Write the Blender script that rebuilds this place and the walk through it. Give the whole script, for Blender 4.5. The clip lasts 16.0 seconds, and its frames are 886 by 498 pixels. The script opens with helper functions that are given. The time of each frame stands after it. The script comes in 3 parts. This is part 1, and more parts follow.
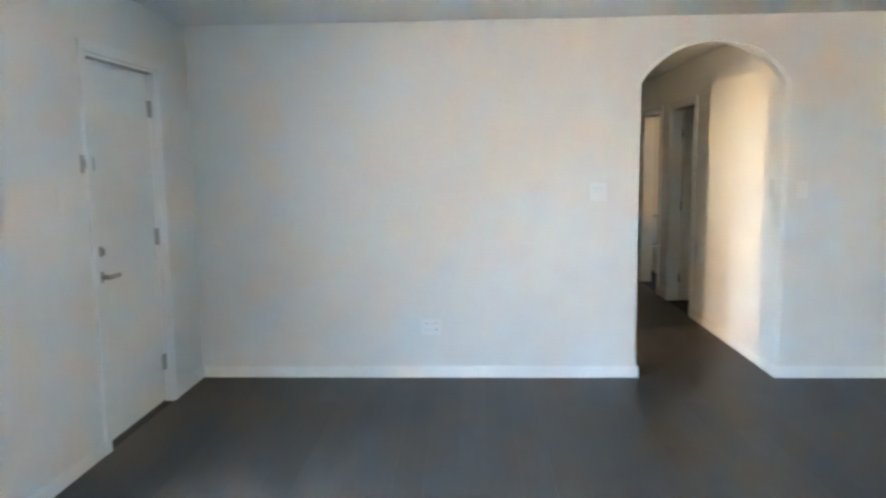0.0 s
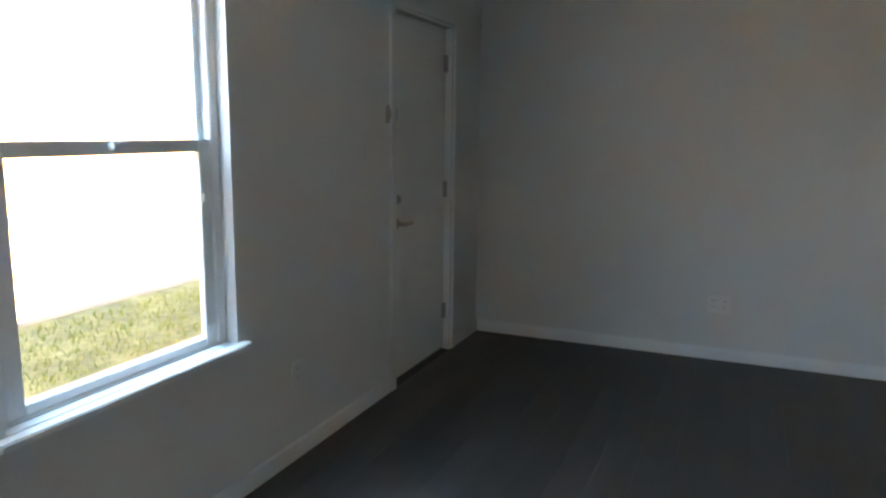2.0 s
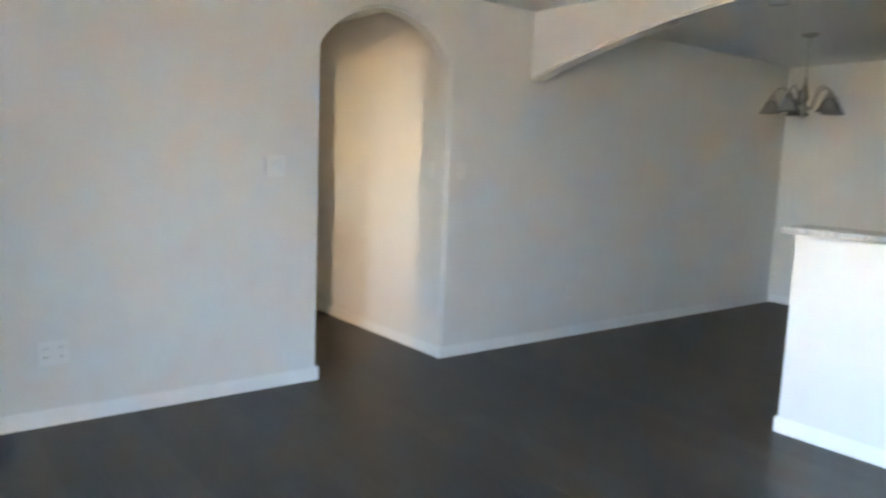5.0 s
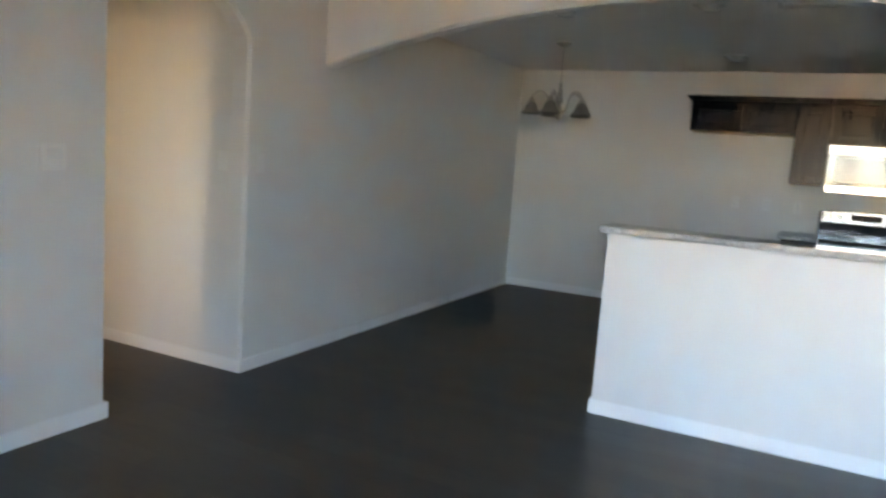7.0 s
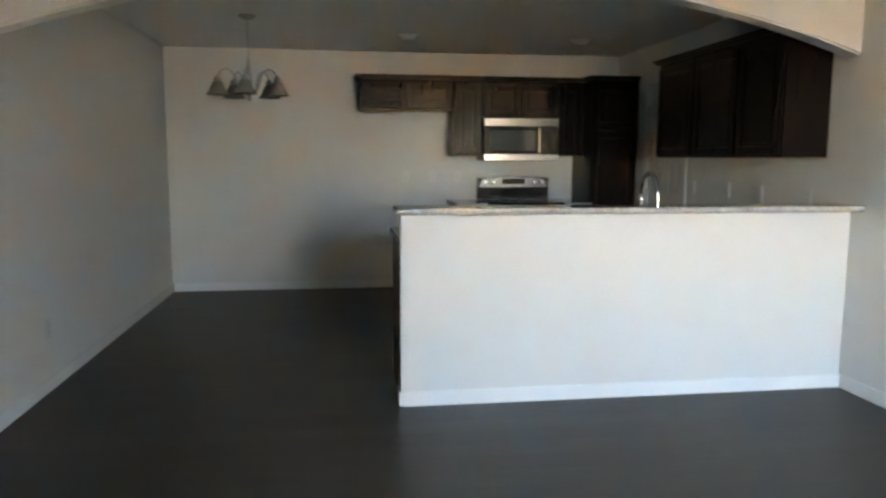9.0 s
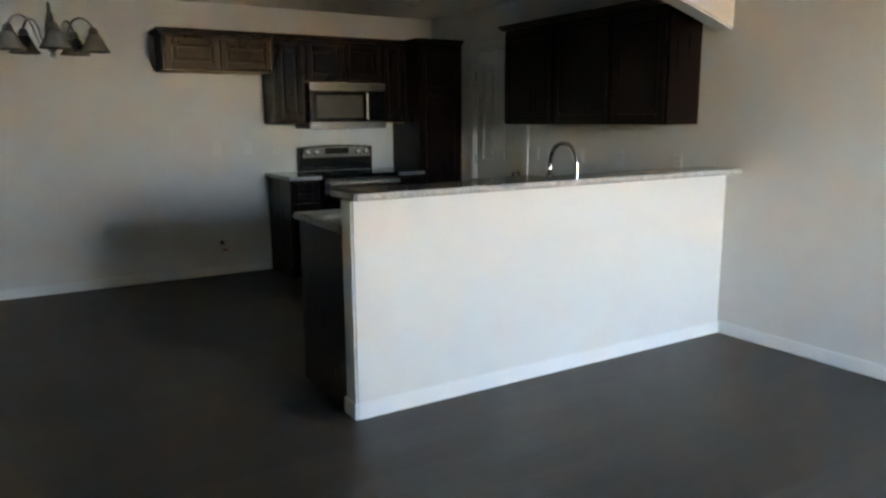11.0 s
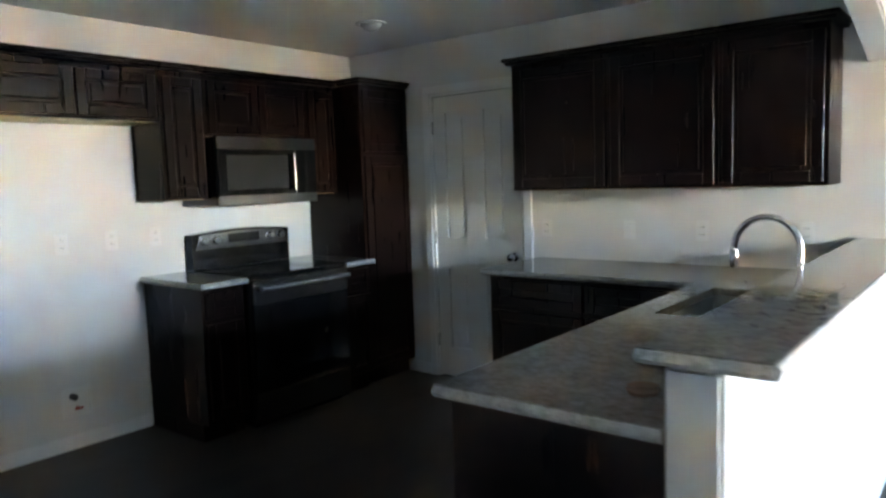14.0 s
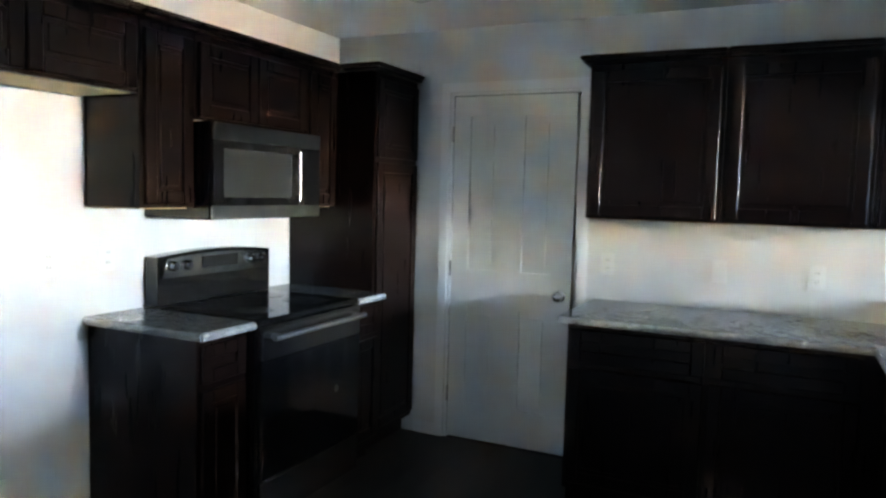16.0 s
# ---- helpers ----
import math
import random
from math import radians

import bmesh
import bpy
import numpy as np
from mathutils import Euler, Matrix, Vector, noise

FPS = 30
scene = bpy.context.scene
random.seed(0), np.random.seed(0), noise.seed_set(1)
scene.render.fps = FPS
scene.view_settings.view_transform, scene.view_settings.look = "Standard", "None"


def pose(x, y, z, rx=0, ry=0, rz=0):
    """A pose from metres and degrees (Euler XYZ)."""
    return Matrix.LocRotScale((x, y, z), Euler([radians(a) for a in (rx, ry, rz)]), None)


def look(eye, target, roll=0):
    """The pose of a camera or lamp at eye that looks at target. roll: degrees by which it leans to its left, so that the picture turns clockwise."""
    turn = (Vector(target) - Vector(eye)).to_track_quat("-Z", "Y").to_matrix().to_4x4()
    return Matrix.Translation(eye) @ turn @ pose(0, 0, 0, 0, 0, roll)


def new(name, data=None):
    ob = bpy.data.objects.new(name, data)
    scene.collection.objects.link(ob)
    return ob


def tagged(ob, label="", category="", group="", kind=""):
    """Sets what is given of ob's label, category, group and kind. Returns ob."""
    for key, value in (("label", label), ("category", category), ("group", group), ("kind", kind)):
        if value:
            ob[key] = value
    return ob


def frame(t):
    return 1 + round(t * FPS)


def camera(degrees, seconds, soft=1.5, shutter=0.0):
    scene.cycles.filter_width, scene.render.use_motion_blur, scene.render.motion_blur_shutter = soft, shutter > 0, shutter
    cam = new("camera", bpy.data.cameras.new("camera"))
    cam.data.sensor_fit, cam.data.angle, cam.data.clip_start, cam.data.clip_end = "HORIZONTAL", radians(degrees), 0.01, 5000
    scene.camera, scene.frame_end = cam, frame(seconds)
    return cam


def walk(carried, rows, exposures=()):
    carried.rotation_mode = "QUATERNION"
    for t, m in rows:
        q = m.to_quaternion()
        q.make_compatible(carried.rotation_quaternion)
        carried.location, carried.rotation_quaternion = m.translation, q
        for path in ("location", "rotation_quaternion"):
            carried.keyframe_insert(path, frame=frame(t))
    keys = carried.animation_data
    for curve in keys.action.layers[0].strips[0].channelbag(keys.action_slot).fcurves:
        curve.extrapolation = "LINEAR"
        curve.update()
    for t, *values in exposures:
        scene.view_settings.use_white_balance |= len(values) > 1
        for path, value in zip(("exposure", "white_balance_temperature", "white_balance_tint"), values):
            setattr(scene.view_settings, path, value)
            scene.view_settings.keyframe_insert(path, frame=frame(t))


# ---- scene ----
cam = camera(63.5, 16.0, 2.5, 0.5)

PATH = [
    (0, (1.914, -4.819, 1.485), (1.826, -2.836, 1.243), -0.7),
    (0.5, (1.879, -4.835, 1.484), (1.62, -2.866, 1.249), -0.2),
    (1, (1.847, -4.786, 1.471), (1.427, -2.85, 1.191), -0.1),
    (1.5, (1.797, -4.759, 1.444), (1.192, -2.882, 1.11), 0.2),
    (2, (1.718, -4.694, 1.418), (0.951, -2.877, 1.09), 0.6),
    (2.5, (1.781, -4.71, 1.436), (1.003, -2.9, 1.089), 0.8),
    (3, (1.779, -4.704, 1.421), (1.348, -2.805, 0.965), 1.2),
    (3.5, (1.62, -4.457, 1.397), (1.62, -2.485, 1.059), 3.6),
    (4, (1.496, -4.145, 1.504), (1.876, -2.226, 1.088), 3.4),
    (4.5, (1.244, -3.936, 1.343), (2.107, -2.162, 1.011), 2.4),
    (7, (0.7, -2.942, 1.399), (2.476, -2.06, 1.141), 4.1),
    (7.5, (0.649, -2.672, 1.366), (2.531, -2.079, 1.042), 1.9),
    (8, (0.768, -2.344, 1.363), (2.738, -2.1, 1.118), 0.4),
    (8.5, (0.842, -2.046, 1.354), (2.83, -2.038, 1.13), 1.4),
    (9, (0.902, -1.68, 1.345), (2.866, -1.96, 1.092), 0.2),
    (9.5, (1.054, -1.392, 1.348), (2.979, -1.878, 1.102), -0.4),
    (10, (1.344, -1.082, 1.28), (3.187, -1.82, 1.041), 0.9),
    (10.2, (1.362, -0.971, 1.347), (3.165, -1.791, 1.069), 0.5),
    (12.5, (3.073, -0.502, 1.425), (4.551, -1.818, 1.137), -0.5),
    (13, (3.443, -0.497, 1.429), (4.831, -1.915, 1.179), -0.6),
    (13.5, (3.841, -0.547, 1.439), (5.225, -1.974, 1.226), -0.5),
    (14, (4.225, -0.6, 1.44), (5.471, -2.152, 1.245), -1.9),
    (14.5, (4.583, -0.639, 1.47), (5.804, -2.217, 1.342), -2.6),
    (15, (4.978, -0.671, 1.448), (6.084, -2.334, 1.329), -1.3),
    (15.5, (5.346, -0.687, 1.459), (6.304, -2.437, 1.308), -1.0),
    (16, (5.713, -0.796, 1.457), (6.579, -2.592, 1.302), 1.5),
]
EXPOSURES = [(0, 6.68, 12350, 17), (0.5, 6.63, 12250, 16), (1, 6.38, 12450, 14), (1.5, 5.33, 12550, 19), (2, 4.58, 13250, 18), (2.5, 3.83, 13150, 18), (3, 3.68, 13050, 18), (3.5, 6.1, 12400, 9), (4, 6.31, 12250, 14), (4.5, 6.28, 12850, 18), (5.5, 6.0, 12550, 18), (7, 5.53, 12950, 19), (7.5, 5.49, 13150, 19), (9, 5.48, 16050, 20), (10.2, 5.4, 16250, 20), (12.5, 5.71, 14650, 22), (13, 5.85, 14550, 22), (13.5, 6.38, 13850, 22), (14.5, 7.75, 12650, 22), (16, 7.95, 12750, 22)]
walk(cam, [(t, look(eye, target, roll)) for t, eye, target, roll in PATH], EXPOSURES)

# ---------------- light ----------------
world = bpy.data.worlds.new("sky")
scene.world = world
world.use_nodes = True
_nt = world.node_tree
_bg = _nt.nodes["Background"]
_sky = _nt.nodes.new("ShaderNodeTexSky")
_sky.sky_type = "NISHITA"
_sky.sun_disc = False
SUN_EL, SUN_AZ = 41.5, 92.0        # azimuth: degrees clockwise from +y
_sky.sun_elevation, _sky.sun_rotation = radians(SUN_EL), radians(SUN_AZ)
_nt.links.new(_sky.outputs[0], _bg.inputs[0])
_sky.air_density, _sky.ozone_density, _sky.dust_density = 0.8, 7.0, 0.0
_bg.inputs[1].default_value = 0.09
sun = new("sun", bpy.data.lights.new("sun", "SUN"))
sun.data.energy, sun.data.angle, sun.data.color = 5.0, radians(0.5), (1.0, 0.79, 0.54)
_d = Vector((math.sin(radians(SUN_AZ)) * math.cos(radians(SUN_EL)), math.cos(radians(SUN_AZ)) * math.cos(radians(SUN_EL)), math.sin(radians(SUN_EL))))
sun.matrix_world = look(_d * 30, (0, 0, 0))



def sky_lamp(name, y0, y1, z0, z1, watts, color, aside, down, spread=105):
    """Stands in for the daylight from high in the sky in the upper sash of a window in the front wall."""
    lamp = new(name, bpy.data.lights.new(name, "AREA"))
    lamp.data.shape, lamp.data.size, lamp.data.size_y = "RECTANGLE", y1 - y0, z1 - z0
    lamp.data.energy, lamp.data.color, lamp.data.spread = watts, color, radians(spread)
    c = Vector((-0.28, (y0 + y1) / 2, (z0 + z1) / 2))
    lamp.matrix_world = look(c, c + Vector((1, aside, -down)))
    return lamp


SKY_BLUE = (0.16, 0.45, 1.0)
sky_lamp("window_skylight", -3.47, -2.65, 1.42, 2.06, 1.55, SKY_BLUE, 0.30, 1.1)
sky_lamp("window_skylight", -4.42, -3.62, 1.42, 2.06, 1.75, SKY_BLUE, -0.3, 1.1)
sky_lamp("bedroom_daylight", 0.55, 1.03, 1.55, 2.02, 0.17, (1.0, 0.88, 0.68), 0, 0.6)   # added lamp, tinted warm for light mostly thrown back by the sunlit street

# ---------------- materials ----------------


def material(name, color, rough=0.5, metal=0.0, var=0.06, scale=6.0, bump=0.0, bump_scale=150.0, coat=0.0, spec=0.5, stretch=(1, 1, 1), per_piece=0.0, fine=0.03, fine_scale=90.0, rvar=0.08):
    """A Principled surface with a broad and a fine variation of tone and a fine relief."""
    m = bpy.data.materials.new(name)
    m.use_nodes = True
    nt = m.node_tree
    b = nt.nodes["Principled BSDF"]
    N, L = nt.nodes.new, nt.links.new
    co = N("ShaderNodeTexCoord")
    mp = N("ShaderNodeMapping")
    mp.inputs["Scale"].default_value = stretch
    L(co.outputs["Object"], mp.inputs[0])
    n1, n2 = N("ShaderNodeTexNoise"), N("ShaderNodeTexNoise")
    n1.inputs["Scale"].default_value, n1.inputs["Detail"].default_value = scale, 4
    n2.inputs["Scale"].default_value, n2.inputs["Detail"].default_value = fine_scale, 3
    L(mp.outputs[0], n1.inputs[0])
    L(mp.outputs[0], n2.inputs[0])
    r1 = N("ShaderNodeMapRange")
    r1.inputs[3].default_value, r1.inputs[4].default_value = 1 - var * 2, 1 + var * 2
    L(n1.outputs[0], r1.inputs[0])
    r2 = N("ShaderNodeMapRange")
    r2.inputs[3].default_value, r2.inputs[4].default_value = 1 - fine * 2, 1 + fine * 2
    L(n2.outputs[0], r2.inputs[0])
    mul = N("ShaderNodeMath")
    mul.operation = "MULTIPLY"
    L(r1.outputs[0], mul.inputs[0])
    L(r2.outputs[0], mul.inputs[1])
    last = mul
    if per_piece:
        oi = N("ShaderNodeObjectInfo")
        r3 = N("ShaderNodeMapRange")
        r3.inputs[3].default_value, r3.inputs[4].default_value = 1 - per_piece, 1 + per_piece
        L(oi.outputs["Random"], r3.inputs[0])
        last = N("ShaderNodeMath")
        last.operation = "MULTIPLY"
        L(mul.outputs[0], last.inputs[0])
        L(r3.outputs[0], last.inputs[1])
    sc = N("ShaderNodeVectorMath")
    sc.operation = "SCALE"
    sc.inputs[0].default_value = color
    L(last.outputs[0], sc.inputs["Scale"])
    L(sc.outputs[0], b.inputs["Base Color"])
    b.inputs["Metallic"].default_value = metal
    b.inputs["Specular IOR Level"].default_value = spec
    b.inputs["Coat Weight"].default_value = coat
    b.inputs["Coat Roughness"].default_value = 0.15
    rr = N("ShaderNodeMapRange")
    rr.inputs[3].default_value, rr.inputs[4].default_value = max(rough - rvar, 0.02), min(rough + rvar, 1)
    L(n1.outputs[0], rr.inputs[0])
    L(rr.outputs[0], b.inputs["Roughness"])
    if bump:
        n3 = N("ShaderNodeTexNoise")
        n3.inputs["Scale"].default_value, n3.inputs["Detail"].default_value = bump_scale, 2
        L(mp.outputs[0], n3.inputs[0])
        bp = N("ShaderNodeBump")
        bp.inputs["Strength"].default_value, bp.inputs["Distance"].default_value = bump, 0.003
        L(n3.outputs[0], bp.inputs["Height"])
        L(bp.outputs[0], b.inputs["Normal"])
    return m


def granite(name, low, high, rough):
    """Speckled granite between two tones."""
    m = bpy.data.materials.new(name)
    m.use_nodes = True
    nt = m.node_tree
    b = nt.nodes["Principled BSDF"]
    N, L = nt.nodes.new, nt.links.new
    co = N("ShaderNodeTexCoord")
    v, n = N("ShaderNodeTexVoronoi"), N("ShaderNodeTexNoise")
    v.inputs["Scale"].default_value = 120
    n.inputs["Scale"].default_value, n.inputs["Detail"].default_value, n.inputs["Roughness"].default_value = 30, 9, 0.75
    L(co.outputs["Object"], v.inputs[0])
    L(co.outputs["Object"], n.inputs[0])
    r1, r2 = N("ShaderNodeValToRGB"), N("ShaderNodeValToRGB")
    r1.color_ramp.elements[0].color, r1.color_ramp.elements[1].color = (*low, 1), (*high, 1)
    r1.color_ramp.elements[0].position, r1.color_ramp.elements[1].position = 0.36, 0.60
    r2.color_ramp.elements[0].color, r2.color_ramp.elements[1].color = (0.25, 0.22, 0.2, 1), (1, 1, 1, 1)
    r2.color_ramp.elements[0].position, r2.color_ramp.elements[1].position = 0.05, 0.35
    L(n.outputs[0], r1.inputs[0])
    L(v.outputs["Color"], r2.inputs[0])
    mx = N("ShaderNodeMix")
    mx.data_type, mx.blend_type = "RGBA", "MULTIPLY"
    mx.inputs[0].default_value = 0.25
    L(r1.outputs[0], mx.inputs[6])
    L(r2.outputs[0], mx.inputs[7])
    L(mx.outputs[2], b.inputs["Base Color"])
    b.inputs["Roughness"].default_value = rough
    return m


def clear_glass(name, rough=0.0, tint=(1, 1, 1)):
    m = bpy.data.materials.new(name)
    m.use_nodes = True
    b = m.node_tree.nodes["Principled BSDF"]
    b.inputs["Base Color"].default_value = (*tint, 1)
    b.inputs["Transmission Weight"].default_value = 1
    b.inputs["Roughness"].default_value = rough
    b.inputs["IOR"].default_value = 1.45
    return m


PAINT = material("greige_wall_paint", (0.735, 0.715, 0.68), 0.5, var=0.015, fine=0.012, bump=0.12, bump_scale=70)
CEIL = material("ceiling_paint", (0.82, 0.80, 0.78), 0.85, var=0.015, bump=0.6, bump_scale=55)
TRIM = material("white_trim_paint", (0.87, 0.86, 0.84), 0.23, rvar=0.02, var=0.02, fine=0.01, bump=0.05, bump_scale=40)
DOORP = material("off_white_door_paint", (0.77, 0.755, 0.715), 0.36, var=0.02, fine=0.012, rvar=0.02)
PLANK = material("dark_grey_vinyl_plank", (0.050, 0.039, 0.034), 0.42, spec=0.32, var=0.30, scale=3, stretch=(1, 9, 1), bump=0.16, bump_scale=60, per_piece=0.16, fine=0.12, fine_scale=40)
SLAB = material("floor_joint", (0.02, 0.019, 0.019), 0.7)
ESPRESSO = material("espresso_stained_wood", (0.0085, 0.0030, 0.0024), 0.28, var=0.10, scale=4, stretch=(9, 9, 0.8), coat=0.0, spec=0.19, fine=0.02, fine_scale=30, rvar=0.02)
# Cabinet undersides, paler and warmer than the fronts.
PALE_UNDERSIDE = material("pale_cabinet_underside", (0.55, 0.38, 0.22), 0.6, var=0.08, scale=4, stretch=(6, 1, 1))
GRANITE = granite("polished_granite", (0.185, 0.165, 0.152), (0.31, 0.288, 0.268), 0.06)
CHIPPED = granite("chipped_granite_edge", (0.33, 0.31, 0.29), (0.55, 0.53, 0.50), 0.6)
STEEL = material("brushed_stainless", (0.36, 0.35, 0.345), 0.22, 1.0, var=0.02, scale=2, fine=0.02)
BASIN = material("satin_sink_steel", (0.66, 0.65, 0.64), 0.36, 1.0, var=0.02)
CHROME = material("polished_chrome", (0.75, 0.75, 0.76), 0.10, 1.0, var=0.02)
NICKEL = material("satin_nickel", (0.42, 0.40, 0.38), 0.30, 1.0, var=0.03)
BLACKGLASS = material("black_appliance_glass", (0.008, 0.008, 0.009), 0.07, var=0.05)
BLACKENAMEL = material("black_enamel", (0.008, 0.008, 0.008), 0.14, var=0.08)
PLATE = material("white_plastic_plate", (0.82, 0.81, 0.78), 0.15, var=0.01)
# Dark colour stands in for shade in slots, duct and door gap; also black plastic.
DARKSLOT = material("dark_slot", (0.03, 0.03, 0.03), 0.5)
REDPLASTIC = material("red_plastic", (0.45, 0.04, 0.03), 0.4)
VINYL = material("white_vinyl_frame", (0.82, 0.82, 0.80), 0.38, var=0.015)
GLASS = clear_glass("window_glass")
FROST = material("smoky_shade_glass", (0.23, 0.22, 0.21), 0.16, var=0.08, scale=12)
BROWN = material("brown_glazed_clay", (0.22, 0.13, 0.095), 0.22, var=0.1, scale=20)
CONCRETE = material("sunlit_concrete", (0.62, 0.55, 0.45), 0.85, var=0.07, scale=0.8, bump=0.3, bump_scale=40)
SOIL = material("dry_ground", (0.50, 0.42, 0.30), 0.95, var=0.12, scale=0.6, bump=0.5, bump_scale=12)
GRASS = material("lawn_grass", (0.30, 0.30, 0.07), 0.7, var=0.2, scale=0.9)
LAWN = material("lawn_soil", (0.36, 0.29, 0.11), 0.9, var=0.35, scale=2.5, fine=0.25, fine_scale=14, bump=0.6, bump_scale=30)
PORCELAIN = material("white_porcelain", (0.82, 0.82, 0.81), 0.12, var=0.01)

# ---------------- mesh helpers ----------------


def box(bm, x0, x1, y0, y1, z0, z1, bevel=0.0, seg=2):
    """Adds an upright box, with rounded edges, to bm."""
    m = Matrix.LocRotScale(((x0 + x1) / 2, (y0 + y1) / 2, (z0 + z1) / 2), None, (abs(x1 - x0), abs(y1 - y0), abs(z1 - z0)))
    vs = bmesh.ops.create_cube(bm, size=1, matrix=m)["verts"]
    if bevel:
        es = list({e for v in vs for e in v.link_edges})
        bmesh.ops.bevel(bm, geom=es, offset=bevel, segments=seg, affect="EDGES", clamp_overlap=True)


def slab(bm, outline, axis, a, b):
    """Extrudes a closed outline of (u, z) points from a to b along axis 'x' (u is y) or 'y' (u is x), or of (x, y) points along 'z'."""
    def at(p, d):
        return {"x": (d, p[0], p[1]), "y": (p[0], d, p[1]), "z": (p[0], p[1], d)}[axis]
    lo = [bm.verts.new(at(p, a)) for p in outline]
    hi = [bm.verts.new(at(p, b)) for p in outline]
    n = len(outline)
    bm.faces.new(lo)
    bm.faces.new(hi[::-1])
    for i in range(n):
        bm.faces.new((lo[i], hi[i], hi[(i + 1) % n], lo[(i + 1) % n]))
    bmesh.ops.recalc_face_normals(bm, faces=bm.faces[:])


def lathe(bm, profile, cx, cy, seg=24, axis="z", z0=0.0):
    """Turns a profile of (radius, height) about an axis through (cx, cy); axis 'x' and 'y' lie flat, heights running along them."""
    rings = []
    for r, h in profile:
        ring = []
        for i in range(seg):
            a = 2 * math.pi * i / seg
            u, v = r * math.cos(a), r * math.sin(a)
            p = {"z": (cx + u, cy + v, z0 + h), "x": (z0 + h, cx + u, cy + v), "y": (cx + u, z0 + h, cy + v)}[axis]
            ring.append(bm.verts.new(p))
        rings.append(ring)
    for a, b in zip(rings, rings[1:]):
        for i in range(seg):
            bm.faces.new((a[i], a[(i + 1) % seg], b[(i + 1) % seg], b[i]))
    bm.faces.new(rings[0][::-1])
    bm.faces.new(rings[-1])
    bmesh.ops.recalc_face_normals(bm, faces=bm.faces[:])


def tube(bm, pts, r, seg=10):
    """A round tube along a line of points."""
    pts = [Vector(p) for p in pts]
    rings = []
    side = None
    for i, p in enumerate(pts):
        d = (pts[min(i + 1, len(pts) - 1)] - pts[max(i - 1, 0)]).normalized()
        if side is None:
            side = d.orthogonal().normalized()
        side = (side - d * side.dot(d)).normalized()
        up = d.cross(side)
        rings.append([bm.verts.new(p + r * (math.cos(2 * math.pi * k / seg) * side + math.sin(2 * math.pi * k / seg) * up)) for k in range(seg)])
    for a, b in zip(rings, rings[1:]):
        for k in range(seg):
            bm.faces.new((a[k], a[(k + 1) % seg], b[(k + 1) % seg], b[k]))
    bm.faces.new(rings[0][::-1])
    bm.faces.new(rings[-1])
    bmesh.ops.recalc_face_normals(bm, faces=bm.faces[:])


def made(name, bm, mat, parent=None, smooth=False):
    me = bpy.data.meshes.new(name)
    bm.to_mesh(me)
    bm.free()
    me.materials.append(mat)
    if smooth:
        for p in me.polygons:
            p.use_smooth = True
        me.set_sharp_from_angle(angle=radians(40))
    ob = new(name, me)
    if parent:
        ob.parent = parent
    return ob


def boxes(name, mat, dims, parent=None, bevel=0.0, smooth=False):
    bm = bmesh.new()
    for d in dims:
        box(bm, *d, bevel=bevel)
    return made(name, bm, mat, parent, smooth)


def holder(name, x=0, y=0, z=0, rz=0):
    ob = new(name)
    ob.matrix_world = pose(x, y, z, 0, 0, rz)
    return ob


def structure(ob, label):
    return tagged(ob, label, "", "", "structure")


# ---------------- the plan ----------------
L, W, H, T = 8.30, 4.60, 2.40, 0.12          # x: 0..L, y: -W..0, ceiling, wall thickness
JX, JY = 3.55, -5.90                         # the living room is deeper up to x = JX
KX0, KX1, KH = 6.735, 7.515, 2.035          # kitchen door
AL, AR, AS, AT = 3.015, 3.95, 1.98, 2.24      # archway to the hall
HX, HL, HE = 3.95, 2.95, 4.30                # hall: right face, left face, end
BX0, BX1, BY = 4.655, 4.775, -1.99           # half wall


def arc(u0, u1, spring, apex, n=28):
    """Points of a segmental arch from (u0, spring) over the apex to (u1, spring)."""
    c, h, rise = (u0 + u1) / 2, abs(u1 - u0) / 2, apex - spring
    r = (h * h + rise * rise) / (2 * rise)
    a = math.asin(h / r)
    s = 1 if u1 > u0 else -1
    return [(c + s * r * math.sin(-a + 2 * a * i / n), apex - r + r * math.cos(-a + 2 * a * i / n)) for i in range(n + 1)]


# floor base and ceilings, also for the closet added behind the kitchen door
structure(boxes("floor", SLAB, [(-T, L + T, -W - T, T, -0.15, -0.004), (-T, JX + T, JY - T, -W - T, -0.15, -0.004), (KX0 - 0.3, KX1 + 0.3, -W - 1.1, -W - T, -0.15, -0.004), (-T, 6.6, T, 5.1, -0.15, -0.004)]), "dark grey plank floor through the rooms")
floor_ob = bpy.data.objects["floor"]
structure(boxes("ceiling", CEIL, [(-T, L + T, -W - T, T, H, H + 0.12), (-T, JX + T, JY - T, -W - T, H, H + 0.12), (KX0 - 0.3, KX1 + 0.3, -W - 1.1, -W - T, H, H + 0.12)]), "textured pale ceiling of the living room and kitchen")
structure(boxes("ceiling", CEIL, [(-T, 6.6, T, 5.1, H, H + 0.12)]), "pale ceiling of the hall and back rooms")
# Unseen slab added to close off the sky and shade the lawn.
structure(boxes("roof", CONCRETE, [(-0.5, L + 0.5, -W - 1.6, 5.6, H + 0.14, H + 0.3)]), "plain unseen roof slab that keeps out the sky and shades the lawn")

# wall with the archway
bm = bmesh.new()
slab(bm, [(-T, 0), (AL, 0)] + arc(AL, AR, AS, AT) + [(AR, 0), (L + T, 0), (L + T, H), (-T, H)], "y", 0, T)
es = [e for e in bm.edges if all(abs(v.co.y) < 1e-4 and AL - 0.001 < v.co.x < AR + 0.001 for v in e.verts)]
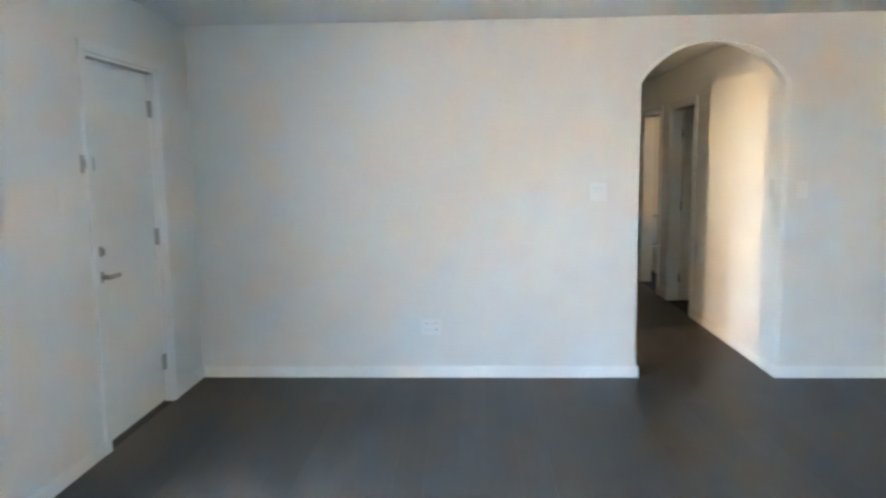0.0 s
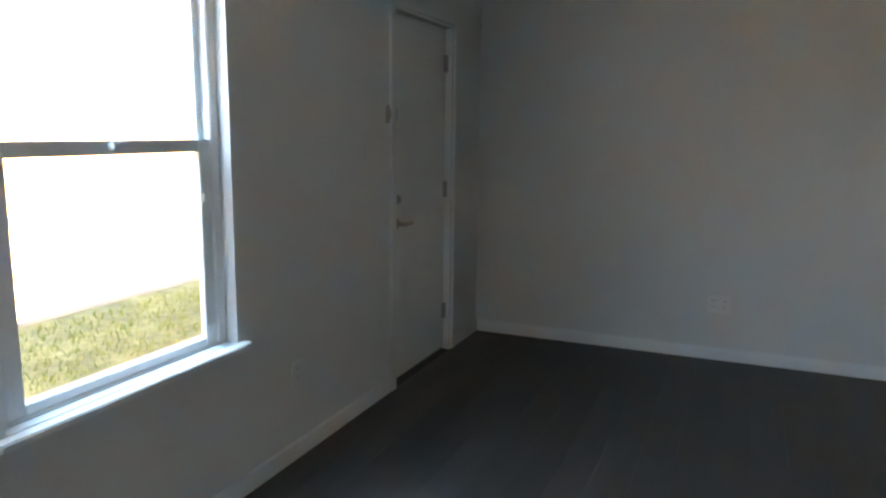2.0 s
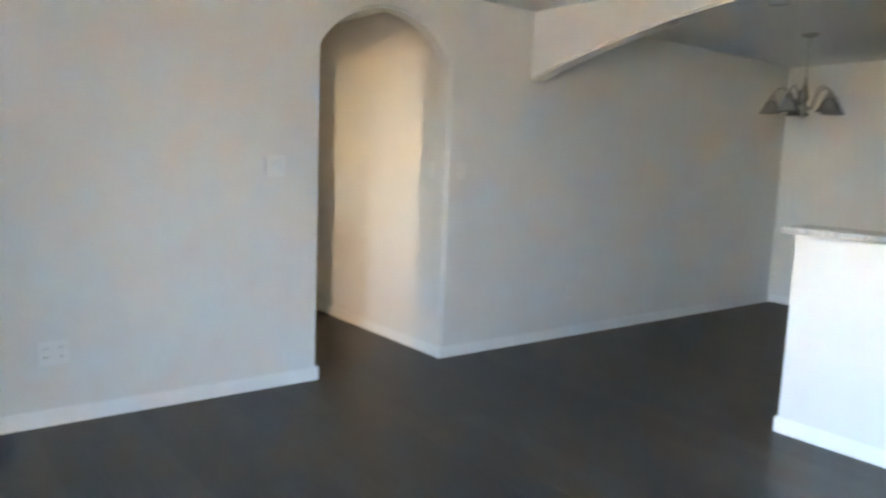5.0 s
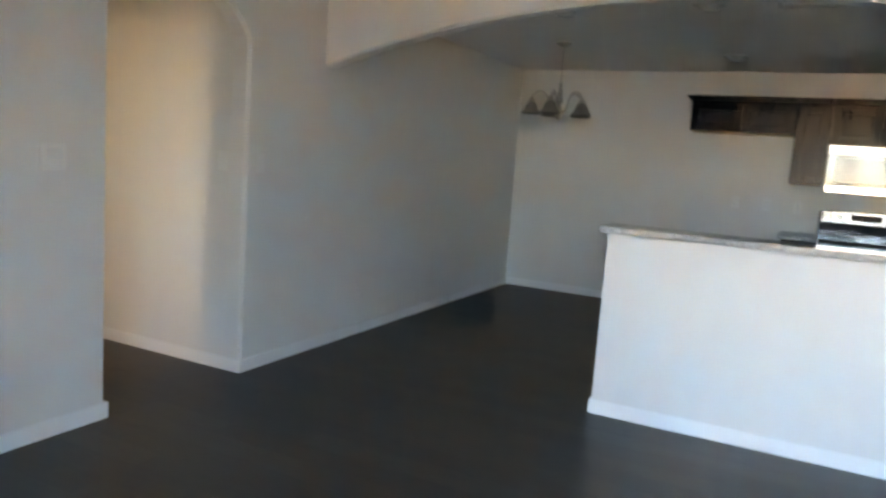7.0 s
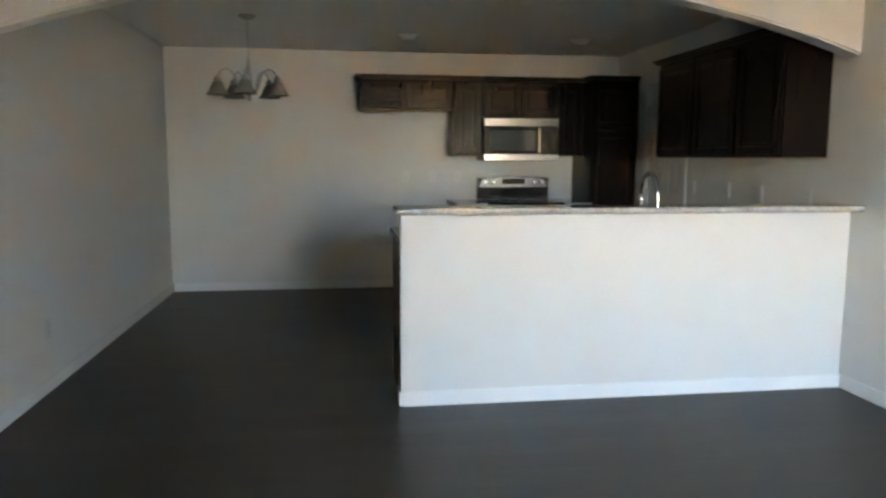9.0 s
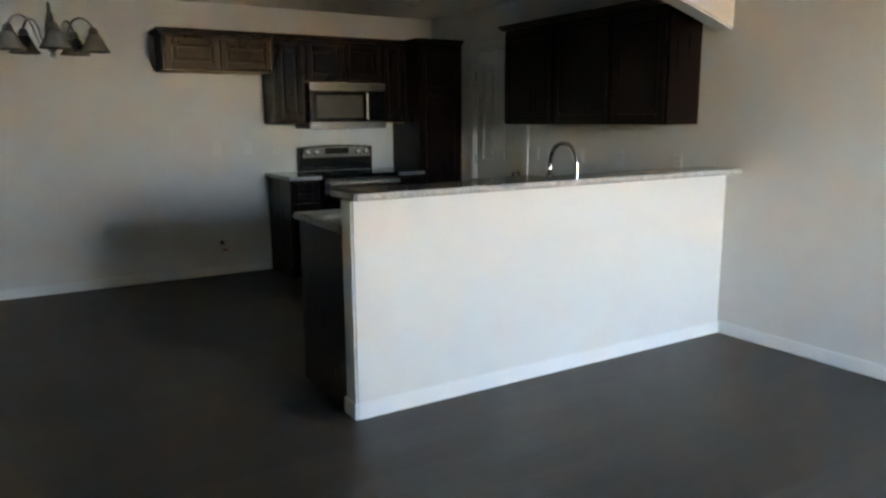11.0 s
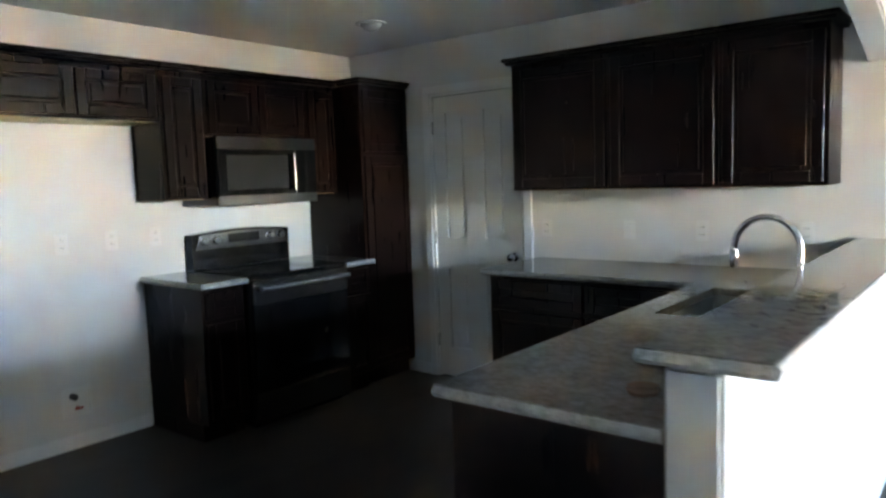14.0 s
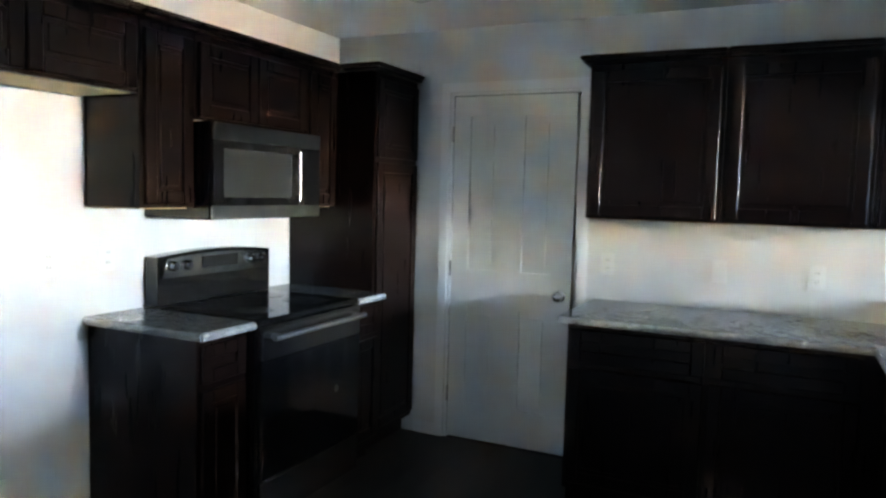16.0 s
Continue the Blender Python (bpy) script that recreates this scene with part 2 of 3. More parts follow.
bmesh.ops.bevel(bm, geom=es, offset=0.016, segments=3, affect="EDGES")
structure(made("wall_north", bm, PAINT, None, True), "greige textured wall with an arched hall opening")

# front wall: door and living room window, bedroom window
DY0, DY1, DH = -1.30, -0.492, 2.045
WY0, WY1, WZ0, WZ1 = -4.47, -2.60, 0.61, 2.10
VY0, VY1, VZ0, VZ1 = 0.50, 1.08, 0.95, 2.05
structure(boxes("wall_west", PAINT, [
    (-T, 0, JY - T, WY0, 0, H), (-T, 0, WY0, WY1, 0, WZ0), (-T, 0, WY0, WY1, WZ1, H), (-T, 0, WY1, DY0, 0, H),
    (-T, 0, DY0, DY1, DH, H), (-T, 0, DY1, 0, 0, H)]), "greige front wall with entry door and window")
structure(boxes("wall_bedroom_west", PAINT, [
    (-T, 0, T, VY0, 0, H), (-T, 0, VY0, VY1, 0, VZ0), (-T, 0, VY0, VY1, VZ1, H), (-T, 0, VY1, 5.1, 0, H)]), "bedroom front wall with a window opening")

# kitchen walls
structure(boxes("wall_east", PAINT, [(L, L + T, -W - T, 0, 0, H)]), "greige kitchen wall behind the range")
# Last three boxes: unseen closet added to keep light out of the door gaps.
structure(boxes("wall_south", PAINT, [(0, JX + T, JY - T, JY, 0, H), (JX, JX + T, JY, -W - T, 0, H), (JX, KX0, -W - T, -W, 0, H), (KX0, KX1, -W - T, -W, KH, H), (KX1, L, -W - T, -W, 0, H),
                                      (KX0 - 0.3, KX1 + 0.3, -W - 1.1, -W - 1.0, 0, H), (KX0 - 0.3, KX0 - 0.2, -W - 1.0, -W - T, 0, H), (KX1 + 0.2, KX1 + 0.3, -W - 1.0, -W - T, 0, H)]), "greige side wall with a closed panelled door and added closet walls")

# broad flat arch between living room and kitchen
bm = bmesh.new()
slab(bm, [(-W, H), (-W, 1.93)] + arc(-W, 0, 1.93, 2.30, 40)[1:-1] + [(0, 1.93), (0, H)], "x", 4.68, 4.80)
es = [e for e in bm.edges if all(abs(v.co.x - 4.68) < 1e-4 and v.co.z < H - 0.01 for v in e.verts) and abs(e.verts[0].co.y - e.verts[1].co.y) > 0.01]
bmesh.ops.bevel(bm, geom=es, offset=0.012, segments=3, affect="EDGES")
structure(made("wall_header", bm, PAINT, None, True), "broad shallow arched header between living room and kitchen")
structure(boxes("wall_half", PAINT, [(BX0, BX1, -W, BY, 0, 1.048)], bevel=0.01), "white painted half wall under the bar counter")

# hall and back rooms
B0, B1 = 0.42, 1.34                      # bedroom doorway in the hall's left wall
Q0, Q1 = 1.94, 2.74                      # doorway in the hall's right wall
R0, R1 = 3.15, 3.95                      # bathroom doorway
structure(boxes("wall_hall_west", PAINT, [(HL - T, HL, T, B0, 0, H), (HL - T, HL, B0, B1, 2.05, H), (HL - T, HL, B1, HE, 0, H)]), "hall wall with an open bedroom doorway")
structure(boxes("wall_hall_east", PAINT, [(HX, HX + T, T, Q0, 0, H), (HX, HX + T, Q0, Q1, 2.0, H), (HX, HX + T, Q1, R0, 0, H),
                                          (HX, HX + T, R0, R1, 2.0, H), (HX, HX + T, R1, HE, 0, H)]), "hall wall with two doorways")
# x 5.15 to 5.55: unseen opening added to light the bathroom.
structure(boxes("wall_back", PAINT, [(-T, HL - T, 4.98, 5.1, 0, H), (HL - T, HX + T, HE, HE + T, 0, H), (HL - T, 4.5, 4.98, 5.1, 0, H), (4.5, 5.15, 4.98, 5.1, 0, H), (5.15, 5.55, 4.98, 5.1, 0, 1.3), (5.15, 5.55, 4.98, 5.1, 1.95, H), (5.55, 6.6, 4.98, 5.1, 0, H),
                                     (6.48, 6.6, T, 4.98, 0, H), (HX + T, 6.48, 2.94, 3.04, 0, H)]), "plain back room walls with an added opening that lights the bathroom")

# ---------------- trim ----------------
BH, BT = 0.085, 0.013


def baseboard(dims, label):
    bm = bmesh.new()
    for d in dims:
        box(bm, *d, 0, BH, bevel=0.005)
    return structure(made("baseboard", bm, TRIM), label)


baseboard([(BT, AL + BT, -BT, 0), (AR - BT, L - BT, -BT, 0)], "white baseboard along the archway wall")
baseboard([(0, BT, JY, DY0 - 0.06), (0, BT, DY1 + 0.06, 0)], "white baseboard along the front wall")
baseboard([(AL, AL + BT, 0, T + 0.02)], "white baseboard in the arch jamb")
baseboard([(HX - BT, HX, 0, Q0 - 0.06), (HX - BT, HX, Q1 + 0.06, R0 - 0.06), (HX - BT, HX, R1 + 0.06, HE)], "white baseboard along the hall wall")
baseboard([(L - BT, L, -2.78, 0)], "white baseboard along the kitchen wall")
baseboard([(JX + 0.0, BX0 - BT, -W, -W + BT), (BT, JX, JY, JY + BT), (JX - BT, JX, JY + BT, -W), (KX1 + 0.06, 7.72, -W, -W + BT)], "white baseboard along the side wall")
baseboard([(BX0 - BT, BX0, -W, BY), (BX0 - BT, BX1, BY, BY + BT)], "white baseboard round the half wall")


def casing(name, axis, face, out, u0, u1, top, w=0.057, t=0.016, label="white painted door casing"):
    """Flat door casing on a wall face; axis 'x': the wall's face is at x=face and out is +1 or -1."""
    bm = bmesh.new()
    a, b = sorted((face, face + out * t))
    for p0, p1, z0, z1 in ((u0 - w, u0, 0, top), (u1, u1 + w, 0, top), (u0 - w, u1 + w, top, top + w)):
        box(bm, *((a, b, p0, p1, z0, z1) if axis == "x" else (p0, p1, a, b, z0, z1)), bevel=0.004)
    return structure(made(name, bm, TRIM), label)


def jamb(axis, c0, c1, u0, u1, top, label):
    bm = bmesh.new()
    for p0, p1, z0, z1 in ((u0, u0 + 0.016, 0, top), (u1 - 0.016, u1, 0, top), (u0 + 0.016, u1 - 0.016, top - 0.016, top)):
        box(bm, *((c0, c1, p0, p1, z0, z1) if axis == "x" else (p0, p1, c0, c1, z0, z1)))
    return structure(made("trim", bm, TRIM), label)


casing("trim", "x", 0, 1, DY0, DY1, DH, label="white casing round the entry door")
jamb("x", -T, 0, DY0, DY1, DH, "white entry door jamb")
casing("trim", "y", -W, 1, KX0, KX1, KH, label="white casing round the kitchen door")
jamb("y", -W - T, -W, KX0, KX1, KH, "white kitchen door jamb")
casing("trim", "x", HX, -1, Q0, Q1, 2.0, label="white casing round the hall doorway")
jamb("x", HX, HX + T, Q0, Q1, 2.0, "white hall door jamb")
casing("trim", "x", HX, -1, R0, R1, 2.0, label="white casing round the bathroom doorway")
jamb("x", HX, HX + T, R0, R1, 2.0, "white bathroom door jamb")

# ---------------- windows ----------------


def hung_window(name, y0, y1, z0, z1, label):
    """A white vinyl single-hung window in the front wall (x from -T to 0), upper sash outside, lower sash inside."""
    root = holder(name, 0, 0, 0)
    m = (z0 + z1) / 2
    f = 0.045
    boxes("frame", VINYL, [(-0.115, -0.05, y0, y0 + f, z0, z1), (-0.115, -0.05, y1 - f, y1, z0, z1), (-0.115, -0.05, y0 + f, y1 - f, z0, z0 + 0.02), (-0.115, -0.05, y0 + f, y1 - f, z1 - f, z1)], root, 0.004)
    a0, a1 = y0 + f, y1 - f
    boxes("upper_sash", VINYL, [(-0.108, -0.084, a0, a0 + 0.03, m - 0.02, z1 - f), (-0.108, -0.084, a1 - 0.03, a1, m - 0.02, z1 - f), (-0.108, -0.084, a0 + 0.03, a1 - 0.03, m - 0.02, m + 0.02), (-0.108, -0.084, a0 + 0.03, a1 - 0.03, z1 - f - 0.03, z1 - f)], root, 0.003)
    boxes("lower_sash", VINYL, [(-0.082, -0.056, a0, a0 + 0.055, z0 + 0.02, m + 0.022), (-0.082, -0.056, a1 - 0.055, a1, z0 + 0.02, m + 0.022), (-0.082, -0.056, a0 + 0.055, a1 - 0.055, z0 + 0.02, z0 + 0.05), (-0.082, -0.056, a0 + 0.055, a1 - 0.055, m - 0.022, m + 0.022)], root, 0.003)
    for d in ((-0.098, -0.094, a0 + 0.03, a1 - 0.03, m + 0.02, z1 - f - 0.03), (-0.071, -0.067, a0 + 0.055, a1 - 0.055, z0 + 0.05, m - 0.022)):
        p = boxes("pane", GLASS, [d], root)
        p.visible_shadow = False
    boxes("tilt_latch", VINYL, [(-0.056, -0.046, a0 + 0.006, a0 + 0.05, m - 0.20, m - 0.165), (-0.056, -0.046, a1 - 0.05, a1 - 0.006, m - 0.20, m - 0.165)], root, 0.004)
    boxes("sash_lock", VINYL, [(-0.056, -0.03, (y0 + y1) / 2 - 0.03, (y0 + y1) / 2 + 0.03, m - 0.008, m + 0.014)], root, 0.004)
    boxes("sill", TRIM, [(-0.049, 0.0005, y0 + 0.001, y1 - 0.001, z0 + 0.0005, z0 + 0.012), (0.001, 0.046, y0 - (0.049 if y1 > -3.55 else 0.035), y1 + (0.035 if y1 > -3.55 else -0.001), z0 - 0.012, z0 + 0.012)], root, 0.004)
    return structure(root, label)


hung_window("window_1", -3.52, WY1, WZ0, WZ1, "white vinyl single-hung window with a white sill")
hung_window("window_3", WY0, -3.57, WZ0, WZ1, "second white vinyl single-hung window of the pair")
structure(boxes("trim", TRIM, [(-0.115, -0.002, -3.57, -3.52, WZ0, WZ1)], None, 0.003), "white mullion between the paired windows")
hung_window("window_2", VY0, VY1, VZ0, VZ1, "white vinyl bedroom window letting in daylight")

# ---------------- doors ----------------


def entry_door():
    root = holder("door_1", -0.03)
    boxes("slab", DOORP, [(-0.055, -0.012, DY0 + 0.019, DY1 - 0.019, 0.014, DH - 0.02)], root, 0.003)
    # Unseen strips added behind the slab to block daylight at its gaps.
    boxes("light_stop", TRIM, [(-0.075, -0.0565, DY0 + 0.0165, DY0 + 0.035, 0.014, DH - 0.017), (-0.075, -0.0565, DY1 - 0.035, DY1 - 0.0165, 0.014, DH - 0.017), (-0.075, -0.0565, DY0 + 0.035, DY1 - 0.035, DH - 0.04, DH - 0.0165)], root)
    # Dark strip stands in for the shaded gap under the door.
    boxes("gap_strip", DARKSLOT, [(-0.06, -0.016, DY0 + 0.019, DY1 - 0.019, 0.001, 0.013)], root)
    for z in (0.26, 1.05, 1.82):
        bm = bmesh.new()
        lathe(bm, [(0.008, 0), (0.008, 0.1)], -0.004, DY1 - 0.018, 10, "z", z - 0.05)
        box(bm, -0.0115, -0.0085, DY1 - 0.05, DY1 - 0.02, z - 0.05, z + 0.05)
        made("hinge", bm, NICKEL, root)
    y = DY0 + 0.105
    bm = bmesh.new()
    lathe(bm, [(0.030, 0), (0.030, 0.008), (0.012, 0.012), (0.012, 0.045)], y, 0.905, 18, "x", -0.012)
    box(bm, 0.030, 0.048, y - 0.012, y + 0.11, 0.893, 0.917, bevel=0.006)
    made("lever_handle", bm, NICKEL, root, True)
    bm = bmesh.new()
    lathe(bm, [(0.028, 0), (0.028, 0.010), (0.022, 0.016)], y, 1.04, 18, "x", -0.012)
    box(bm, 0.003, 0.018, y - 0.006, y + 0.006, 1.022, 1.058, bevel=0.003)
    made("deadbolt", bm, NICKEL, root, True)
    bm = bmesh.new()
    box(bm, -0.012, 0.006, DY0 + 0.055, DY0 + 0.088, 1.46, 1.53, bevel=0.003)
    made("door_guard", bm, NICKEL, root)
    return structure(root, "closed flush off-white entry door with lever handle")


entry_door()
tagged(boxes("guard_latch", NICKEL, [(0.0, 0.01, DY0 - 0.095, DY0 - 0.065, 1.45, 1.54), (0.01, 0.022, DY0 - 0.088, DY0 - 0.072, 1.47, 1.52)], None, 0.003), "small metal door guard latch beside the entry door", "latch")


def panel_door():
    """Four-panel moulded interior door in the side wall."""
    root = holder("door_2")
    x0, x1, f = KX0 + 0.034, KX1 - 0.019, -W - 0.014
    bm = bmesh.new()
    cols = ((6.885, 7.065), (7.210, 7.395))
    rows = ((0.22, 0.80), (1.02, 1.90))
    xs = [x0, cols[0][0], cols[0][1], cols[1][0], cols[1][1], x1]
    box(bm, xs[0], xs[1], f - 0.035, f, 0.01, KH - 0.02)
    box(bm, xs[4], xs[5], f - 0.035, f, 0.01, KH - 0.02)
    box(bm, xs[2], xs[3], f - 0.035, f, 0.01, KH - 0.02)
    for c in cols:
        for z0, z1 in ((0.01, 0.22), (0.80, 1.02), (1.90, KH - 0.02)):
            box(bm, c[0], c[1], f - 0.035, f, z0, z1)
    made("slab", bm, DOORP, root)
    for c in cols:
        for r in rows:
            bm = bmesh.new()
            box(bm, c[0], c[1], f - 0.033, f - 0.017, r[0], r[1])
            box(bm, c[0] + 0.03, c[1] - 0.03, f - 0.03, f - 0.004, r[0] + 0.03, r[1] - 0.03, bevel=0.012)
            made("panel", bm, DOORP, root)
    bm = bmesh.new()
    lathe(bm, [(0.030, 0), (0.030, 0.006), (0.011, 0.012), (0.011, 0.03), (0.022, 0.036), (0.028, 0.05), (0.025, 0.064), (0.010, 0.07)], x0 + 0.06, 0.905, 20, "y", f)
    made("knob", bm, CHROME, root, True)
    for z in (0.27, 1.02, 1.8):
        bm = bmesh.new()
        lathe(bm, [(0.007, 0), (0.007, 0.09)], KX1 - 0.016, -W - 0.004, 10, "z", z - 0.045)
        made("hinge", bm, NICKEL, root)
    return structure(root, "closed white four-panel interior door with chrome knob")


panel_door()

# hall door standing open into the side room
root = holder("door_3", HX + T - 0.01, Q1 - 0.02, 0, 0)
boxes("slab", DOORP, [(0.0, 0.76, -0.035, 0.0, 0.012, 1.975)], root, 0.003)
for z in (0.25, 1.0, 1.75):
    bm = bmesh.new()
    lathe(bm, [(0.008, 0), (0.008, 0.09)], -0.012, -0.042, 10, "z", z - 0.045)
    made("hinge", bm, NICKEL, root)
structure(root, "white hall door standing open")


def toilet():
    root = holder("toilet", 4.35, 4.45, 0)
    bm = bmesh.new()
    lathe(bm, [(0.11, 0), (0.10, 0.12), (0.14, 0.25), (0.19, 0.36), (0.19, 0.40)], 0, -0.12, 24)
    made("bowl", bm, PORCELAIN, root, True)
    boxes("tank", PORCELAIN, [(-0.22, 0.22, 0.10, 0.30, 0.36, 0.72)], root, 0.02, True)
    boxes("tank_lid", PORCELAIN, [(-0.23, 0.23, 0.09, 0.31, 0.722, 0.75)], root, 0.01, True)
    boxes("neck", PORCELAIN, [(-0.10, 0.10, -0.05, 0.22, 0, 0.355)], root, 0.03, True)
    return tagged(root, "white porcelain toilet in the bathroom beyond the hall", "toilet")


toilet()

# ---------------- kitchen cabinets ----------------


def front(root, face, out, u0, u1, z0, z1, axis, name="door"):
    """A framed cabinet door with a recessed field and a raised centre panel, on the plane axis=face, facing out (+1 or -1)."""
    g, fr, t = 0.004, 0.055, 0.02
    u0, u1, z0, z1 = u0 + g, u1 - g, z0 + g, z1 - g

    def put(bm, d0, d1, a, b, c, d, bev):
        p, q = sorted((face + out * d0, face + out * d1))
        box(bm, *((p, q, a, b, c, d) if axis == "x" else (a, b, p, q, c, d)), bevel=bev, seg=1)
    bm = bmesh.new()
    put(bm, 0, t, u0, u0 + fr, z0, z1, 0.004)
    put(bm, 0, t, u1 - fr, u1, z0, z1, 0.004)
    put(bm, 0, t, u0 + fr, u1 - fr, z0, z0 + fr, 0.004)
    put(bm, 0, t, u0 + fr, u1 - fr, z1 - fr, z1, 0.004)
    put(bm, 0, t * 0.45, u0 + fr, u1 - fr, z0 + fr, z1 - fr, 0)
    if u1 - u0 > 2 * fr + 0.08 and z1 - z0 > 2 * fr + 0.06:
        put(bm, t * 0.40, t * 0.8, u0 + fr + 0.018, u1 - fr - 0.018, z0 + fr + 0.018, z1 - fr - 0.018, 0.0075)
    return made(name, bm, ESPRESSO, root)


def crown(root, dims):
    return boxes("crown_moulding", ESPRESSO, dims, root, 0.006)


def wall_cab_east(y0, y1, z0, z1, doors, end=0, label="dark espresso wall cabinet"):
    """A wall cabinet on the wall behind the range (fronts face -x); y0 < y1; end 1: moulding returns along the y1 side."""
    root = holder("wall_cabinet", L, (y0 + y1) / 2, z0)
    inv = root.matrix_world.inverted()
    parts = [boxes("body", ESPRESSO, [(L - 0.31, L - 0.002, y0, y1, z0 + 0.004, z1)], None, 0.002),
             boxes("underside", PALE_UNDERSIDE, [(L - 0.285, L - 0.004, y0 + 0.018, y1 - 0.018, z0, z0 + 0.0035)])]
    w = (y1 - y0 - 0.03) / doors
    for i in range(doors):
        parts.append(front(None, L - 0.31, -1, y0 + 0.015 + i * w, y0 + 0.015 + (i + 1) * w, z0 + 0.015, z1 - 0.03, "x"))
    parts.append(crown(None, [(L - 0.345, L - 0.002, y0, y1 + 0.03 * end, z1 + 0.001, z1 + 0.018), (L - 0.36, L - 0.002, y0, y1 + 0.045 * end, z1 + 0.019, z1 + 0.04)]))
    for p in parts:
        p.parent, p.matrix_parent_inverse = root, inv
    return tagged(root, label, "cabinet", "wall cabinets behind the range")


CT = 2.10
wall_cab_east(-2.79, -1.875, 1.806, CT, 2, 1, "short dark espresso cabinet above the empty fridge space")
wall_cab_east(-3.075, -2.791, 1.365, CT, 1, 0, "narrow dark espresso wall cabinet beside the microwave")
wall_cab_east(-3.845, -3.076, 1.735, CT, 2, 0, "short dark espresso cabinet above the microwave")
wall_cab_east(-4.118, -3.846, 1.365, CT, 1, 0, "narrow dark espresso wall cabinet beside the pantry")


def wall_cab_south(x0, x1, end0, end1):
    root = holder("wall_cabinet", (x0 + x1) / 2, -W, 1.35)
    inv = root.matrix_world.inverted()
    z0 = 1.35
    parts = [boxes("body", ESPRESSO, [(x0, x1, -W + 0.002, -W + 0.30, z0 + 0.004, CT)], None, 0.002),
             boxes("underside", PALE_UNDERSIDE, [(x0 + 0.018, x1 - 0.018, -W + 0.004, -W + 0.28, z0, z0 + 0.0035)]),
             front(None, -W + 0.30, 1, x0 + 0.015, x1 - 0.015, z0 + 0.015, CT - 0.03, "y"),
             crown(None, [(x0 - 0.03 * end0, x1 + 0.03 * end1, -W + 0.002, -W + 0.335, CT + 0.001, CT + 0.018), (x0 - 0.045 * end0, x1 + 0.045 * end1, -W + 0.002, -W + 0.35, CT + 0.019, CT + 0.04)])]
    for p in parts:
        p.parent, p.matrix_parent_inverse = root, inv
    return tagged(root, "dark espresso wall cabinet over the granite counter", "cabinet", "wall cabinets on the side wall")


wall_cab_south(4.905, 5.40, 1, 0)
wall_cab_south(5.401, 6.00, 0, 0)
wall_cab_south(6.001, 6.625, 0, 1)


def pantry():
    y0, y1, xf = -W + 0.003, -4.12, 7.74
    root = holder("pantry_cabinet", 8.0, -4.36, 0)
    inv = root.matrix_world.inverted()
    parts = [boxes("body", ESPRESSO, [(xf, L - 0.002, y0, y1, 0.10, CT), (xf + 0.06, L - 0.002, y0, y1 - 0.002, 0.0, 0.10)], None, 0.002),
             front(None, xf, -1, y0 + 0.012, y1 - 0.012, 0.13, 1.62, "x"), front(None, xf, -1, y0 + 0.012, y1 - 0.012, 1.64, CT - 0.03, "x"),
             crown(None, [(xf - 0.035, L - 0.365, y0, y1 + 0.03, CT + 0.001, CT + 0.018), (xf - 0.05, L - 0.365, y0, y1 + 0.045, CT + 0.019, CT + 0.04)])]
    for p in parts:
        p.parent, p.matrix_parent_inverse = root, inv
    return tagged(root, "tall dark espresso pantry cabinet in the kitchen corner", "cabinet")


pantry()


def base_cab_east(y0, y1, label):
    root = holder("base_cabinet", 8.0, (y0 + y1) / 2, 0)
    inv = root.matrix_world.inverted()
    xf = 7.70
    parts = [boxes("body", ESPRESSO, [(xf, L - 0.002, y0, y1, 0.10, 0.878), (xf + 0.06, L - 0.002, y0, y1, 0, 0.10)], None, 0.002),
             front(None, xf, -1, y0 + 0.012, y1 - 0.012, 0.13, 0.68, "x"), front(None, xf, -1, y0 + 0.012, y1 - 0.012, 0.70, 0.86, "x", "drawer_front")]
    for p in parts:
        p.parent, p.matrix_parent_inverse = root, inv
    tagged(root, label, "cabinet", "base cabinets behind the range")
    return root


edge_rng = random.Random(21)


def chipped_edge(top, p, q, out, z0, z1):
    """A hand-chipped stone edge from p to q (x, y) on a countertop, standing proud along out."""
    p, q, out = Vector((*p, 0)), Vector((*q, 0)), Vector((*out, 0))
    n, rows = max(2, int((q - p).length / 0.016)), 4
    bm = bmesh.new()
    grid = []
    for i in range(n + 1):
        c = p.lerp(q, i / n)
        col = [bm.verts.new((c.x, c.y, z1))]
        for k in range(rows):
            z = z1 - 0.002 - (z1 - z0 - 0.004) * k / (rows - 1)
            d = (0.002 if k in (0, rows - 1) else 0.006) + edge_rng.uniform(-0.001, 0.0035)
            v = c + out * d
            col.append(bm.verts.new((v.x, v.y, z + edge_rng.uniform(-0.0015, 0.0015))))
        col.append(bm.verts.new((c.x, c.y, z0)))
        grid.append(col)
    m = rows + 2
    for a, b in zip(grid, grid[1:]):
        for k in range(m):
            bm.faces.new((a[k], b[k], b[(k + 1) % m], a[(k + 1) % m]))
    bm.faces.new(grid[0])
    bm.faces.new(grid[-1][::-1])
    bmesh.ops.recalc_face_normals(bm, faces=bm.faces[:])
    return tagged(made("edge", bm, CHIPPED, top), "rough light chipped stone edge")


base_cab_east(-3.07, -2.795, "narrow dark espresso base cabinet beside the range")
base_cab_east(-4.118, -3.85, "narrow dark base cabinet between range and pantry")
